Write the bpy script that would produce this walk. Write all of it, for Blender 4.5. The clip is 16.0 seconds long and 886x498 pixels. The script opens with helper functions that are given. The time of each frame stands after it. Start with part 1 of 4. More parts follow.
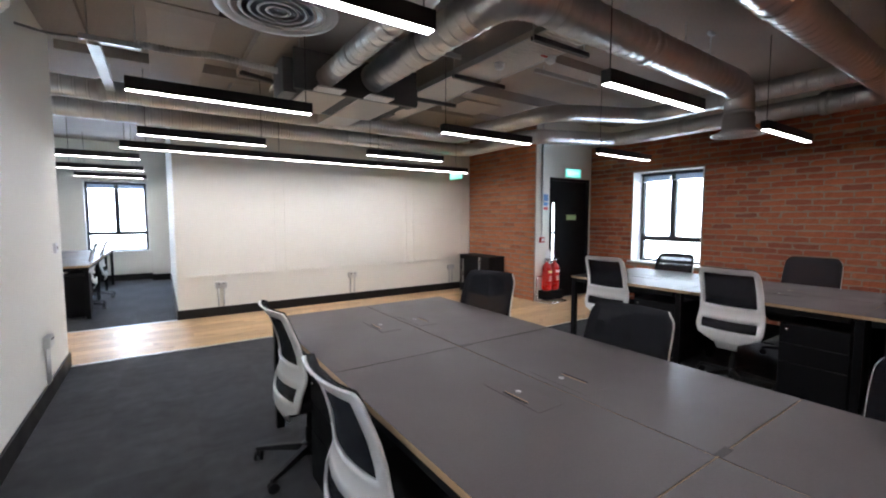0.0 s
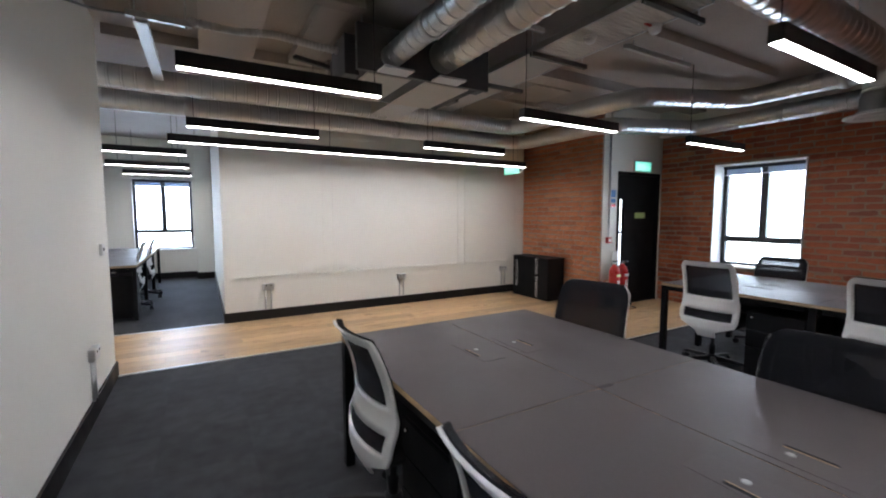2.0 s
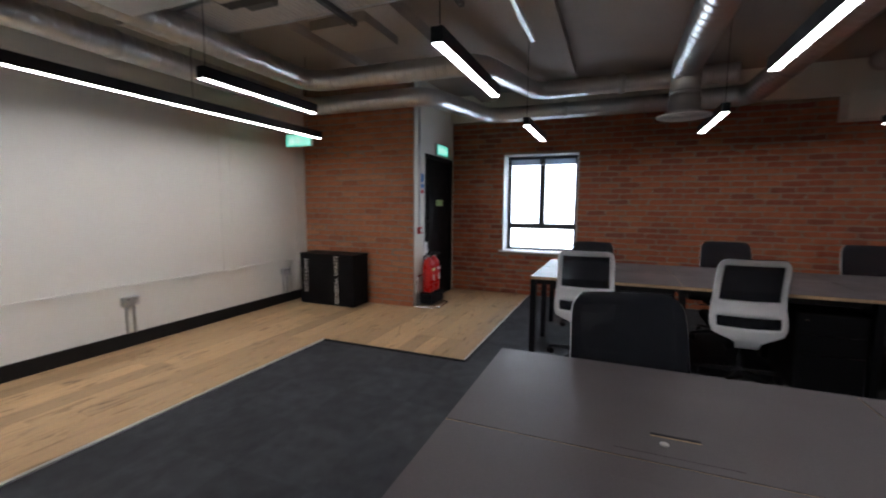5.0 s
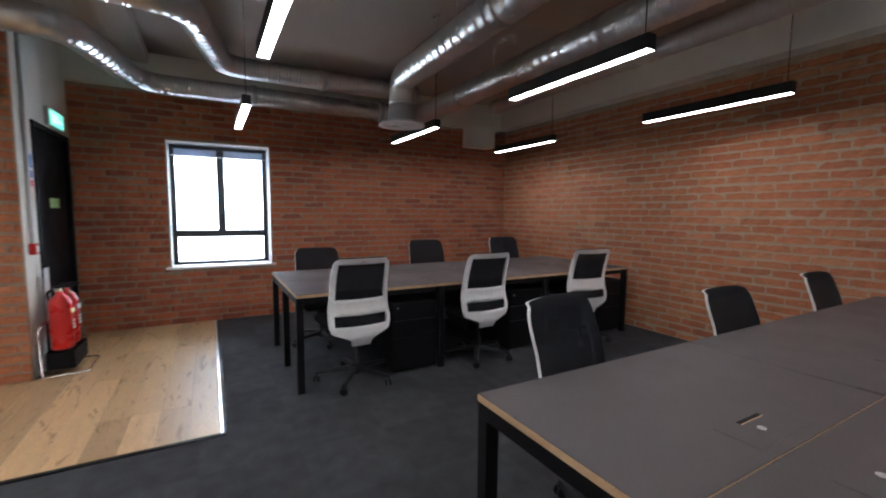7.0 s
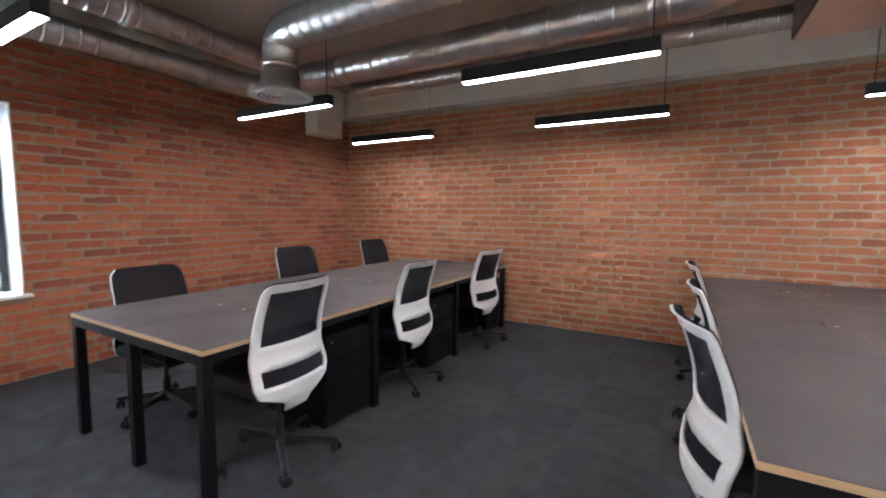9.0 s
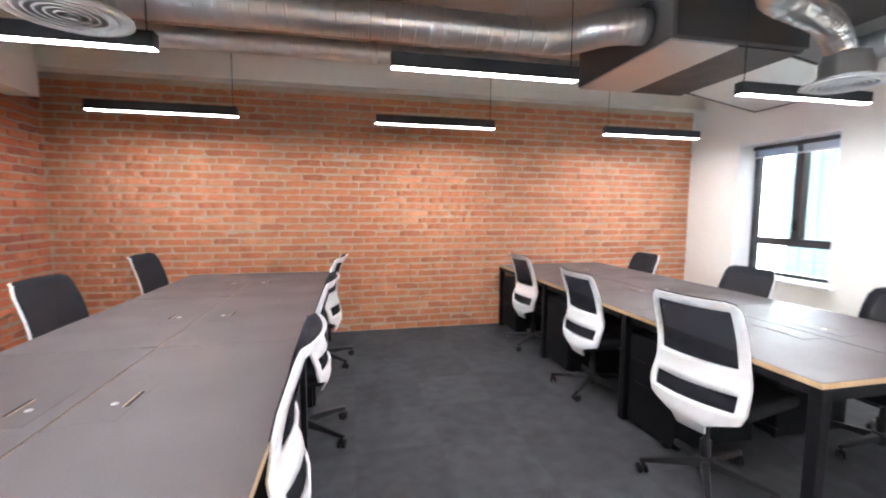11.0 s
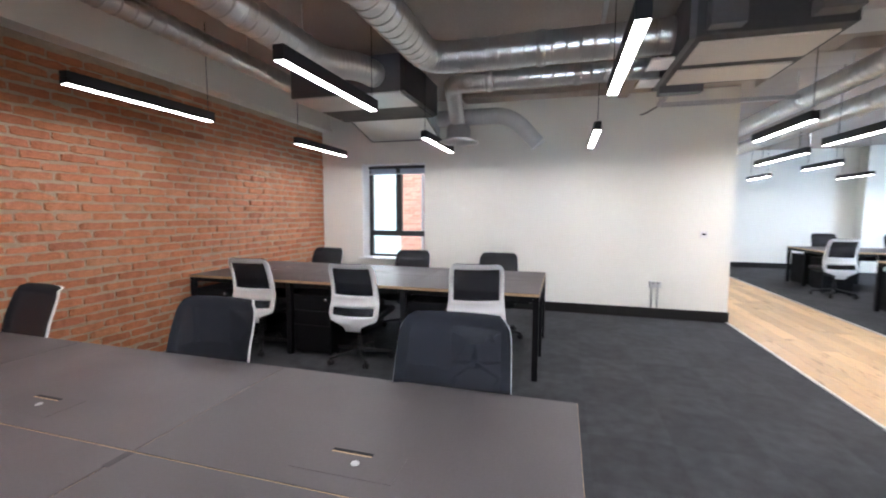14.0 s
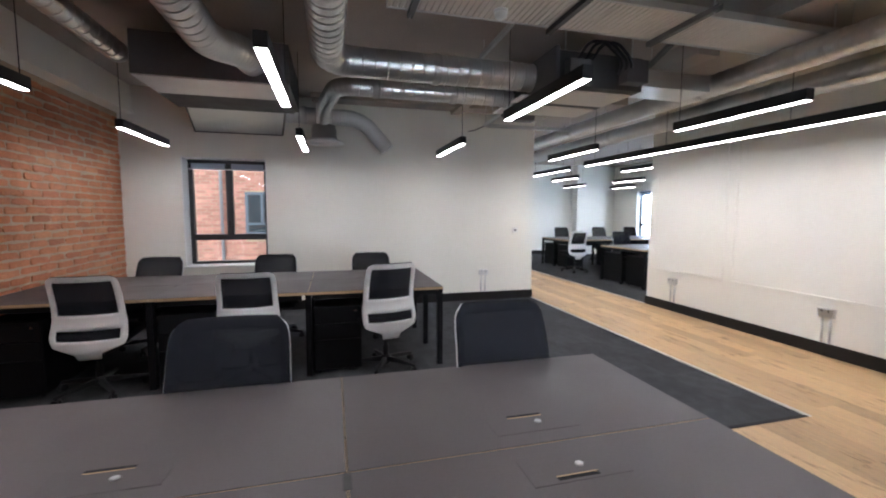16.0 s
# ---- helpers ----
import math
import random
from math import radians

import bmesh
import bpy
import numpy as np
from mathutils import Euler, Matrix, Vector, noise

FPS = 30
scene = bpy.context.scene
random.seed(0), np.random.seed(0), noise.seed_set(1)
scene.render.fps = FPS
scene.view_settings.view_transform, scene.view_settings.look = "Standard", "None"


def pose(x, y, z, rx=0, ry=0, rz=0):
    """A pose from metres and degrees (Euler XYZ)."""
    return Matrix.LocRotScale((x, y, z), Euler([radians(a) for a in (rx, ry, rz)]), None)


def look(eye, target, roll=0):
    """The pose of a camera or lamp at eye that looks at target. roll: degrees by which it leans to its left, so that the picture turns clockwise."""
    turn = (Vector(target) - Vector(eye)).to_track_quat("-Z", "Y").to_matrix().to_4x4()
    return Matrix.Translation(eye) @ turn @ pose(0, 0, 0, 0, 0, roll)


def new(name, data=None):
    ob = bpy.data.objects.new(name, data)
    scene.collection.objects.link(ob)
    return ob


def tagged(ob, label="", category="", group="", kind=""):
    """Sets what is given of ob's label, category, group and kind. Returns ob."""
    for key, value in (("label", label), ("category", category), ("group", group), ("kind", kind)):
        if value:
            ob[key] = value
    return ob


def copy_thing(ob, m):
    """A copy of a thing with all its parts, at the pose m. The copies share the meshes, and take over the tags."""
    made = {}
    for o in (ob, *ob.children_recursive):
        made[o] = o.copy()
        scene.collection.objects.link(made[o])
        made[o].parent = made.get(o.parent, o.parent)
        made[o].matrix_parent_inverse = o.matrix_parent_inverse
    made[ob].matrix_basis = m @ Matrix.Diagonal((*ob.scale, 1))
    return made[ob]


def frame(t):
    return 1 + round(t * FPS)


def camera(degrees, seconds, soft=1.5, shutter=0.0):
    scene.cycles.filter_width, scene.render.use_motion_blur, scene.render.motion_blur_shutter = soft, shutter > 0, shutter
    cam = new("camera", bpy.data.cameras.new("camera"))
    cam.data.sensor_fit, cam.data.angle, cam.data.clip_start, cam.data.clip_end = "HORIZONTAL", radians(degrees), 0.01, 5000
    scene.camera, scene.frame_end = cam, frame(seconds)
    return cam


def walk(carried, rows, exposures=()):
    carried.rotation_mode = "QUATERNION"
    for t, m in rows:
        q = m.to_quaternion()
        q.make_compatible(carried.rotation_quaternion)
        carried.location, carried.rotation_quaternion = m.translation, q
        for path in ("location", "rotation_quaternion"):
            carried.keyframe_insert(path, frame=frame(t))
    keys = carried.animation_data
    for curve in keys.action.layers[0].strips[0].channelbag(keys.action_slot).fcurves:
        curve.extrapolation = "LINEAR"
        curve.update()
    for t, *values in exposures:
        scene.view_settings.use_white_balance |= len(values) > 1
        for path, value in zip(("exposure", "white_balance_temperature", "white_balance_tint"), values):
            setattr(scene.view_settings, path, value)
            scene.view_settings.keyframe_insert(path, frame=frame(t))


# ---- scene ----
cam = camera(93.2, 16.0, 2.0, 0.4)
PATH = [
    (0, (-0.152, -0.259, 1.4), (0.961, 1.396, 1.251), 0.0),
    (0.5, (-0.186, -0.227, 1.392), (0.866, 1.467, 1.244), -0.0),
    (1, (-0.19, -0.1, 1.402), (0.819, 1.62, 1.25), -0.0),
    (1.5, (-0.197, 0.091, 1.431), (0.796, 1.82, 1.275), 0.0),
    (2, (-0.215, 0.371, 1.413), (0.777, 2.1, 1.251), 0.0),
    (2.5, (-0.225, 0.685, 1.394), (0.79, 2.399, 1.218), -0.0),
    (3, (-0.185, 1.03, 1.405), (0.923, 2.685, 1.216), -0.0),
    (5.5, (0.089, 2.504, 1.337), (2.056, 2.808, 1.144), 0.6),
    (6, (0.209, 2.811, 1.323), (2.191, 2.615, 1.143), 0.6),
    (6.5, (0.4, 3.094, 1.352), (2.297, 2.484, 1.173), 0.4),
    (7, (0.634, 3.402, 1.345), (2.375, 2.433, 1.17), 0.4),
    (7.5, (0.88, 3.608, 1.341), (2.469, 2.407, 1.168), 0.6),
    (8, (1.214, 3.789, 1.347), (2.633, 2.39, 1.174), 0.6),
    (10.5, (3.115, 3.934, 1.373), (3.116, 1.942, 1.194), 0.4),
    (11, (3.498, 3.839, 1.389), (3.078, 1.893, 1.207), 0.3),
    (11.5, (3.848, 3.717, 1.405), (3.063, 1.887, 1.219), 0.4),
    (12, (4.223, 3.568, 1.418), (3.1, 1.923, 1.232), 0.3),
    (12.5, (4.548, 3.433, 1.426), (3.155, 2.009, 1.242), 0.3),
    (13, (4.839, 3.241, 1.435), (3.227, 2.072, 1.252), 0.2),
    (13.5, (5.09, 3.056, 1.395), (3.298, 2.183, 1.221), 0.3),
    (14, (5.23, 2.811, 1.407), (3.315, 2.263, 1.233), 0.3),
    (14.5, (5.322, 2.557, 1.394), (3.349, 2.281, 1.223), 0.1),
    (15, (5.385, 2.262, 1.39), (3.393, 2.302, 1.217), 0.1),
    (15.5, (5.434, 1.992, 1.41), (3.462, 2.279, 1.238), 0.2),
    (16, (5.486, 1.656, 1.431), (3.56, 2.163, 1.256), 0.2),
]
EXPOSURES = [(0.0, 0.0), (1.0, -0.18), (1.5, -0.24), (2.0, -0.38), (3.0, -0.75), (5.5, -0.8), (6.0, -0.76), (7.0, -0.2), (8.0, 0.2), (10.5, 1.42), (11.0, 1.58), (11.5, 1.55), (12.0, 1.3), (12.5, 1.05), (13.5, 0.8), (15.0, 0.25), (16.0, 0.05)]
walk(cam, [(t, look(eye, target, roll)) for t, eye, target, roll in PATH], EXPOSURES)

# ---- world, sun and outside light ----
world = bpy.data.worlds.new("overcast_sky")
scene.world = world
world.use_nodes = True
wn = world.node_tree.nodes
sky = wn.new("ShaderNodeTexSky")
sky.sky_type, sky.sun_disc = "NISHITA", False
sky.sun_elevation, sky.sun_rotation, sky.dust_density = radians(40), radians(180), 4.0
wn["Background"].inputs["Strength"].default_value = 0.13
world.node_tree.links.new(sky.outputs["Color"], wn["Background"].inputs["Color"])
sun = new("sun", bpy.data.lights.new("sun", "SUN"))
sun.data.energy, sun.data.angle, sun.data.color = 1.2, radians(15), (1.0, 0.96, 0.9)
sun.matrix_world = look((0, 0, 0), (0.15, 0.75, -0.64))

LAMP = 48.0      # strength of the linear lamps
GLOW = 8.0       # strength of the hazy distance outside

# daylight standing in the window openings
for name, place, aim, power in (("window_light_east", (6.72, 3.26, 1.45), (0, 3.26, 1.45), 60), ("window_light_north", (-0.94, 11.72, 1.45), (-0.94, 5, 1.45), 200), ("window_light_far", (-5.88, 11.72, 1.45), (-5.88, 5, 1.45), 150), ("window_light_west", (-1.95, 0.23, 3.2), (0.5, 0.23, 0.9), 70)):
    lamp = new(name, bpy.data.lights.new(name, "AREA"))
    lamp.data.shape, lamp.data.size, lamp.data.size_y = "RECTANGLE", 1.15, 1.6
    lamp.data.energy, lamp.data.color = power, ((0.50, 0.68, 1.0) if place[1] > 10 else (0.58, 0.73, 1.0))
    lamp.matrix_world = look(place, aim)

# ---- materials ----


def mat(name, colour, rough=0.6, metal=0.0, var=0.12, scale=6.0, fine=90.0, bump=0.15, rand=0.0, stretch=None, spec=0.5, island=False, patch=0.07):
    """A surface with colour variation at two scales and a fine relief; rand: difference from piece to piece."""
    m = bpy.data.materials.new(name)
    m.use_nodes = True
    nt = m.node_tree
    n, l = nt.nodes, nt.links
    b = n["Principled BSDF"]
    b.inputs["Roughness"].default_value, b.inputs["Metallic"].default_value = rough, metal
    b.inputs["Specular IOR Level"].default_value = spec
    tc = n.new("ShaderNodeTexCoord")
    mp = n.new("ShaderNodeMapping")
    l.new(tc.outputs["Object"], mp.inputs["Vector"])
    if stretch:
        mp.inputs["Scale"].default_value = stretch
    n1, n2 = n.new("ShaderNodeTexNoise"), n.new("ShaderNodeTexNoise")
    n1.inputs["Scale"].default_value, n2.inputs["Scale"].default_value = scale, fine
    n1.inputs["Detail"].default_value = 5
    for t in (n1, n2):
        l.new(mp.outputs["Vector"], t.inputs["Vector"])
    add = n.new("ShaderNodeMath")
    add.operation = "ADD"
    l.new(n1.outputs["Fac"], add.inputs[0])
    l.new(n2.outputs["Fac"], add.inputs[1])
    rng = n.new("ShaderNodeMapRange")
    rng.inputs["From Min"].default_value, rng.inputs["From Max"].default_value = 0.5, 1.5
    rng.inputs["To Min"].default_value, rng.inputs["To Max"].default_value = 1 - var, 1 + var
    l.new(add.outputs[0], rng.inputs["Value"])
    last = rng.outputs["Result"]
    if rand:
        info = n.new("ShaderNodeNewGeometry") if island else n.new("ShaderNodeObjectInfo")
        r2 = n.new("ShaderNodeMapRange")
        r2.inputs["To Min"].default_value, r2.inputs["To Max"].default_value = 1 - rand, 1 + rand
        l.new(info.outputs["Random Per Island" if island else "Random"], r2.inputs["Value"])
        mul = n.new("ShaderNodeMath")
        mul.operation = "MULTIPLY"
        l.new(last, mul.inputs[0])
        l.new(r2.outputs["Result"], mul.inputs[1])
        last = mul.outputs[0]
    vm = n.new("ShaderNodeVectorMath")
    vm.operation = "SCALE"
    vm.inputs[0].default_value = colour
    l.new(last, vm.inputs["Scale"])
    l.new(vm.outputs["Vector"], b.inputs["Base Color"])
    rr = n.new("ShaderNodeMapRange")
    rr.inputs["From Min"].default_value, rr.inputs["From Max"].default_value = 0.3, 0.7
    rr.inputs["To Min"].default_value, rr.inputs["To Max"].default_value = max(rough - patch, 0.02), min(rough + patch, 1)
    l.new(n1.outputs["Fac"], rr.inputs["Value"])
    l.new(rr.outputs["Result"], b.inputs["Roughness"])
    if bump:
        bp = n.new("ShaderNodeBump")
        bp.inputs["Strength"].default_value, bp.inputs["Distance"].default_value = bump, 0.004
        l.new(add.outputs[0], bp.inputs["Height"])
        l.new(bp.outputs["Normal"], b.inputs["Normal"])
    return m


def glow(name, colour, strength):
    m = bpy.data.materials.new(name)
    m.use_nodes = True
    b = m.node_tree.nodes["Principled BSDF"]
    b.inputs["Base Color"].default_value = (0.8, 0.8, 0.8, 1)
    b.inputs["Emission Color"].default_value = (*colour, 1)
    b.inputs["Emission Strength"].default_value = strength
    return m


def glass_mat(name, tint=(1, 1, 1)):
    m = bpy.data.materials.new(name)
    m.use_nodes = True
    b = m.node_tree.nodes["Principled BSDF"]
    b.inputs["Base Color"].default_value = (*tint, 1)
    b.inputs["Roughness"].default_value = 0.02
    b.inputs["Transmission Weight"].default_value = 1.0
    b.inputs["IOR"].default_value = 1.45
    return m


def carpet_mat():
    """Charcoal carpet tiles of half a metre, laid quarter-turned, with a looped pile."""
    m = mat("carpet", (0.049, 0.0505, 0.054), 0.95, 0, 0.55, 9.0, 240.0, 0.9, spec=0.15)
    n, l = m.node_tree.nodes, m.node_tree.links
    b = n["Principled BSDF"]
    old = b.inputs["Base Color"].links[0].from_socket
    ck = n.new("ShaderNodeTexChecker")
    ck.inputs["Scale"].default_value = 2.0
    ck.inputs["Color1"].default_value, ck.inputs["Color2"].default_value = (0.93, 0.93, 0.93, 1), (1.06, 1.06, 1.06, 1)
    tc = [x for x in n if x.bl_idname == "ShaderNodeTexCoord"][0]
    l.new(tc.outputs["Object"], ck.inputs["Vector"])
    mx = n.new("ShaderNodeMix")
    mx.data_type, mx.blend_type = "RGBA", "MULTIPLY"
    mx.inputs["Factor"].default_value = 1.0
    l.new(old, mx.inputs["A"])
    l.new(ck.outputs["Color"], mx.inputs["B"])
    l.new(mx.outputs["Result"], b.inputs["Base Color"])
    return m


def oak_mat():
    """Oak planks: long grain, knots and cracks, and a tone that differs from board to board."""
    m = mat("oak", (0.50, 0.33, 0.17), 0.42, 0, 0.22, 2.2, 30.0, 0.12, rand=0.20, stretch=(0.9, 9.0, 1.0), spec=0.35)
    n, l = m.node_tree.nodes, m.node_tree.links
    b = n["Principled BSDF"]
    old = b.inputs["Base Color"].links[0].from_socket
    tc = [x for x in n if x.bl_idname == "ShaderNodeTexCoord"][0]
    mp2 = n.new("ShaderNodeMapping")
    mp2.inputs["Scale"].default_value = (1.4, 7.0, 1.0)
    info = n.new("ShaderNodeObjectInfo")
    sc = n.new("ShaderNodeVectorMath")
    sc.operation = "SCALE"
    sc.inputs[0].default_value = (13.0, 29.0, 7.0)
    l.new(info.outputs["Random"], sc.inputs["Scale"])
    l.new(tc.outputs["Object"], mp2.inputs["Vector"])
    l.new(sc.outputs["Vector"], mp2.inputs["Location"])
    kn = n.new("ShaderNodeTexNoise")
    kn.inputs["Scale"].default_value, kn.inputs["Detail"].default_value = 2.4, 3
    kn.inputs["Distortion"].default_value = 1.2
    l.new(mp2.outputs["Vector"], kn.inputs["Vector"])
    rp = n.new("ShaderNodeValToRGB")
    rp.color_ramp.elements[0].position, rp.color_ramp.elements[0].color = 0.30, (0.34, 0.27, 0.22, 1)
    rp.color_ramp.elements[1].position, rp.color_ramp.elements[1].color = 0.42, (1, 1, 1, 1)
    l.new(kn.outputs["Fac"], rp.inputs["Fac"])
    mx = n.new("ShaderNodeMix")
    mx.data_type, mx.blend_type = "RGBA", "MULTIPLY"
    mx.inputs["Factor"].default_value = 0.75
    l.new(old, mx.inputs["A"])
    l.new(rp.outputs["Color"], mx.inputs["B"])
    l.new(mx.outputs["Result"], b.inputs["Base Color"])
    return m


def brick_mat(name, island, tone=(1, 1, 1)):
    """Orange-red hand-made brick slips, some burnt darker, with a sandy face."""
    m = mat(name, tone, 0.9, 0, 0.42, 5.0, 60.0, 1.0, spec=0.2)
    n, l = m.node_tree.nodes, m.node_tree.links
    b = n["Principled BSDF"]
    old = b.inputs["Base Color"].links[0].from_socket
    info = n.new("ShaderNodeNewGeometry") if island else n.new("ShaderNodeObjectInfo")
    rp = n.new("ShaderNodeValToRGB")
    rp.color_ramp.interpolation = "LINEAR"
    e = rp.color_ramp.elements
    e[0].position, e[0].color = 0.0, (0.31, 0.124, 0.068, 1)
    e[1].position, e[1].color = 1.0, (0.46, 0.225, 0.12, 1)
    for p, c in ((0.07, (0.385, 0.143, 0.075, 1)), (0.45, (0.425, 0.165, 0.081, 1)), (0.9, (0.44, 0.183, 0.095, 1))):
        x = e.new(p)
        x.color = c
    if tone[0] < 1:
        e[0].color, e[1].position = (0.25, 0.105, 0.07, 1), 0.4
    l.new(info.outputs["Random Per Island" if island else "Random"], rp.inputs["Fac"])
    mx = n.new("ShaderNodeMix")
    mx.data_type, mx.blend_type = "RGBA", "MULTIPLY"
    mx.inputs["Factor"].default_value = 1.0
    l.new(old, mx.inputs["A"])
    l.new(rp.outputs["Color"], mx.inputs["B"])
    l.new(mx.outputs["Result"], b.inputs["Base Color"])
    return m


def mesh_mat():
    """Black woven mesh that lets some light through."""
    m = mat("chair_mesh", (0.017, 0.018, 0.023), 0.85, 0, 0.3, 20, 400, 0.3, spec=0.2)
    n, l = m.node_tree.nodes, m.node_tree.links
    mix, tr = n.new("ShaderNodeMixShader"), n.new("ShaderNodeBsdfTransparent")
    mix.inputs["Fac"].default_value = 0.22
    l.new(n["Principled BSDF"].outputs["BSDF"], mix.inputs[1])
    l.new(tr.outputs["BSDF"], mix.inputs[2])
    l.new(mix.outputs["Shader"], n["Material Output"].inputs["Surface"])
    return m


def blind_mat():
    """Thin pale blind cloth that lets daylight glow through."""
    m = mat("blind_fabric", (0.46, 0.50, 0.57), 0.8, 0, 0.06, 6, 200, 0.2)
    n, l = m.node_tree.nodes, m.node_tree.links
    mix, tr = n.new("ShaderNodeMixShader"), n.new("ShaderNodeBsdfTranslucent")
    tr.inputs["Color"].default_value = (0.40, 0.46, 0.56, 1)
    mix.inputs["Fac"].default_value = 0.45
    l.new(n["Principled BSDF"].outputs["BSDF"], mix.inputs[1])
    l.new(tr.outputs["BSDF"], mix.inputs[2])
    l.new(mix.outputs["Shader"], n["Material Output"].inputs["Surface"])
    return m


PAINT = mat("wall_paint", (0.80, 0.787, 0.715), 0.75, 0, 0.025, 1.2, 140, 0.06)
CEILING = mat("ceiling_board", (0.40, 0.345, 0.30), 0.85, 0, 0.18, 1.6, 60, 0.2)
PANEL = mat("pale_unit_panel", (0.66, 0.61, 0.54), 0.7, 0, 0.06, 2, 60, 0.05)
BOARD = mat("ceiling_panel", (0.45, 0.395, 0.345), 0.8, 0, 0.06, 2, 60, 0.1)
CARPET = carpet_mat()
OAK = oak_mat()
SKIRT = mat("black_skirting", (0.011, 0.010, 0.010), 0.5, 0, 0.3, 5, 60, 0.05, spec=0.25)
MORTAR = mat("mortar", (0.405, 0.315, 0.225), 0.95, 0, 0.3, 5, 90, 1.0, spec=0.2)
# darker mortar copy: dimmer light on the east and stub walls put into colour
MORTAR_DARK = mat("shaded_mortar", (0.30, 0.22, 0.165), 0.95, 0, 0.3, 5, 90, 1.0, spec=0.2)
BRICK = brick_mat("brick_face", False)
BRICK_J = brick_mat("brick_face_joined", True)
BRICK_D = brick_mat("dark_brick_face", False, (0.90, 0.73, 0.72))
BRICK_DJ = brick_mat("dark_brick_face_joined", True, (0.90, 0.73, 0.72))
FRAME = mat("grey_window_metal", (0.035, 0.037, 0.042), 0.4, 0.2, 0.15, 4, 80, 0.03)
SILLM = mat("white_gloss", (0.80, 0.80, 0.79), 0.35, 0, 0.03, 3, 80, 0.03)
BLIND = blind_mat()
GLASS = glass_mat("clear_glass", (0.97, 0.99, 0.98))
GALV = mat("galvanised_steel", (0.66, 0.66, 0.65), 0.33, 1.0, 0.06, 5, 40, 0.0, patch=0.02)
GALVD = mat("dull_galvanised_steel", (0.58, 0.58, 0.57), 0.45, 1.0, 0.10, 5, 60, 0.0, patch=0.03)
PLENUM = mat("grey_plenum_steel", (0.12, 0.117, 0.118), 0.5, 0.5, 0.12, 5, 60, 0.02)
BLACKM = mat("black_metal", (0.006, 0.006, 0.007), 0.55, 0.0, 0.2, 6, 90, 0.05, spec=0.12)
LAMPM = mat("lamp_housing_black", (0.018, 0.018, 0.019), 0.5, 0.0, 0.15, 6, 90, 0.03, spec=0.3)
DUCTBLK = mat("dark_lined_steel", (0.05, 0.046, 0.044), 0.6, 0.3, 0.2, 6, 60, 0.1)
LINO = mat("desk_linoleum", (0.088, 0.076, 0.075), 0.48, 0, 0.10, 2.5, 120, 0.03, rand=0.05, spec=0.28)
PLY = mat("plywood_edge", (0.46, 0.31, 0.17), 0.55, 0, 0.25, 6, 90, 0.1, stretch=(1, 1, 14))
WHITEP = mat("white_plastic", (0.74, 0.74, 0.72), 0.42, 0, 0.04, 8, 200, 0.04)
STUD = mat("grey_stud", (0.46, 0.46, 0.45), 0.4, 0, 0.05, 8, 200, 0.03)
BLACKP = mat("black_plastic", (0.013, 0.013, 0.014), 0.5, 0, 0.2, 10, 200, 0.08, spec=0.25)
FABRIC = mat("black_fabric", (0.012, 0.012, 0.014), 0.92, 0, 0.35, 20, 400, 0.5, spec=0.2)
MESH = mesh_mat()
REDP = mat("red_paint", (0.52, 0.018, 0.016), 0.3, 0, 0.08, 8, 120, 0.03)
CHROME = mat("polished_steel", (0.75, 0.75, 0.75), 0.16, 1.0, 0.05, 8, 120, 0.02)
DIFF = glow("lamp_diffuser", (0.98, 0.955, 1.015), LAMP)
EXITG = glow("exit_panel", (0.12, 0.85, 0.62), 1.5)
EXITW = glow("exit_mark", (0.75, 1.0, 0.92), 1.5)
HAZE = glow("bright_haze", (0.82, 0.91, 1.0), GLOW)
DOORM = mat("black_door", (0.006, 0.006, 0.007), 0.65, 0, 0.2, 5, 90, 0.04, spec=0.12)
LABELW = mat("white_print", (0.72, 0.72, 0.70), 0.6, 0, 0.05, 20, 200, 0.0)
LABELY = mat("cream_print", (0.70, 0.62, 0.30), 0.6, 0, 0.05, 20, 200, 0.0)
LABELG = mat("green_print", (0.42, 0.60, 0.25), 0.6, 0, 0.05, 20, 200, 0.0)
LABELB = mat("blue_print", (0.12, 0.26, 0.55), 0.6, 0, 0.05, 20, 200, 0.0)
TEAL = mat("pale_teal_cladding", (0.14, 0.21, 0.22), 0.6, 0, 0.06, 2, 40, 0.05)
OUTB = mat("facade_brick", (0.43, 0.20, 0.16), 0.9, 0, 0.2, 5, 40, 0.3, rand=0.22, island=True)
GROUND = mat("outdoor_ground", (0.25, 0.25, 0.24), 0.9, 0, 0.2, 0.4, 12, 0.2)
CABLE = mat("grey_cable", (0.20, 0.19, 0.18), 0.6, 0, 0.1, 20, 200, 0.0)

# ---- building blocks ----


def add_box(bm, x0, x1, y0, y1, z0, z1):
    v = [bm.verts.new((x, y, z)) for x in (x0, x1) for y in (y0, y1) for z in (z0, z1)]
    for f in ((0, 1, 3, 2), (4, 6, 7, 5), (0, 4, 5, 1), (2, 3, 7, 6), (0, 2, 6, 4), (1, 5, 7, 3)):
        bm.faces.new([v[i] for i in f])
    return v


def box(*d, bevel=0.0, seg=2):
    bm = bmesh.new()
    add_box(bm, *d)
    bmesh.ops.recalc_face_normals(bm, faces=bm.faces)
    if bevel:
        bmesh.ops.bevel(bm, geom=bm.edges[:], offset=bevel, segments=seg, affect="EDGES", profile=0.5)
    return bm


def boxes(*many):
    bm = bmesh.new()
    for d in many:
        add_box(bm, *d)
    bmesh.ops.recalc_face_normals(bm, faces=bm.faces)
    return bm


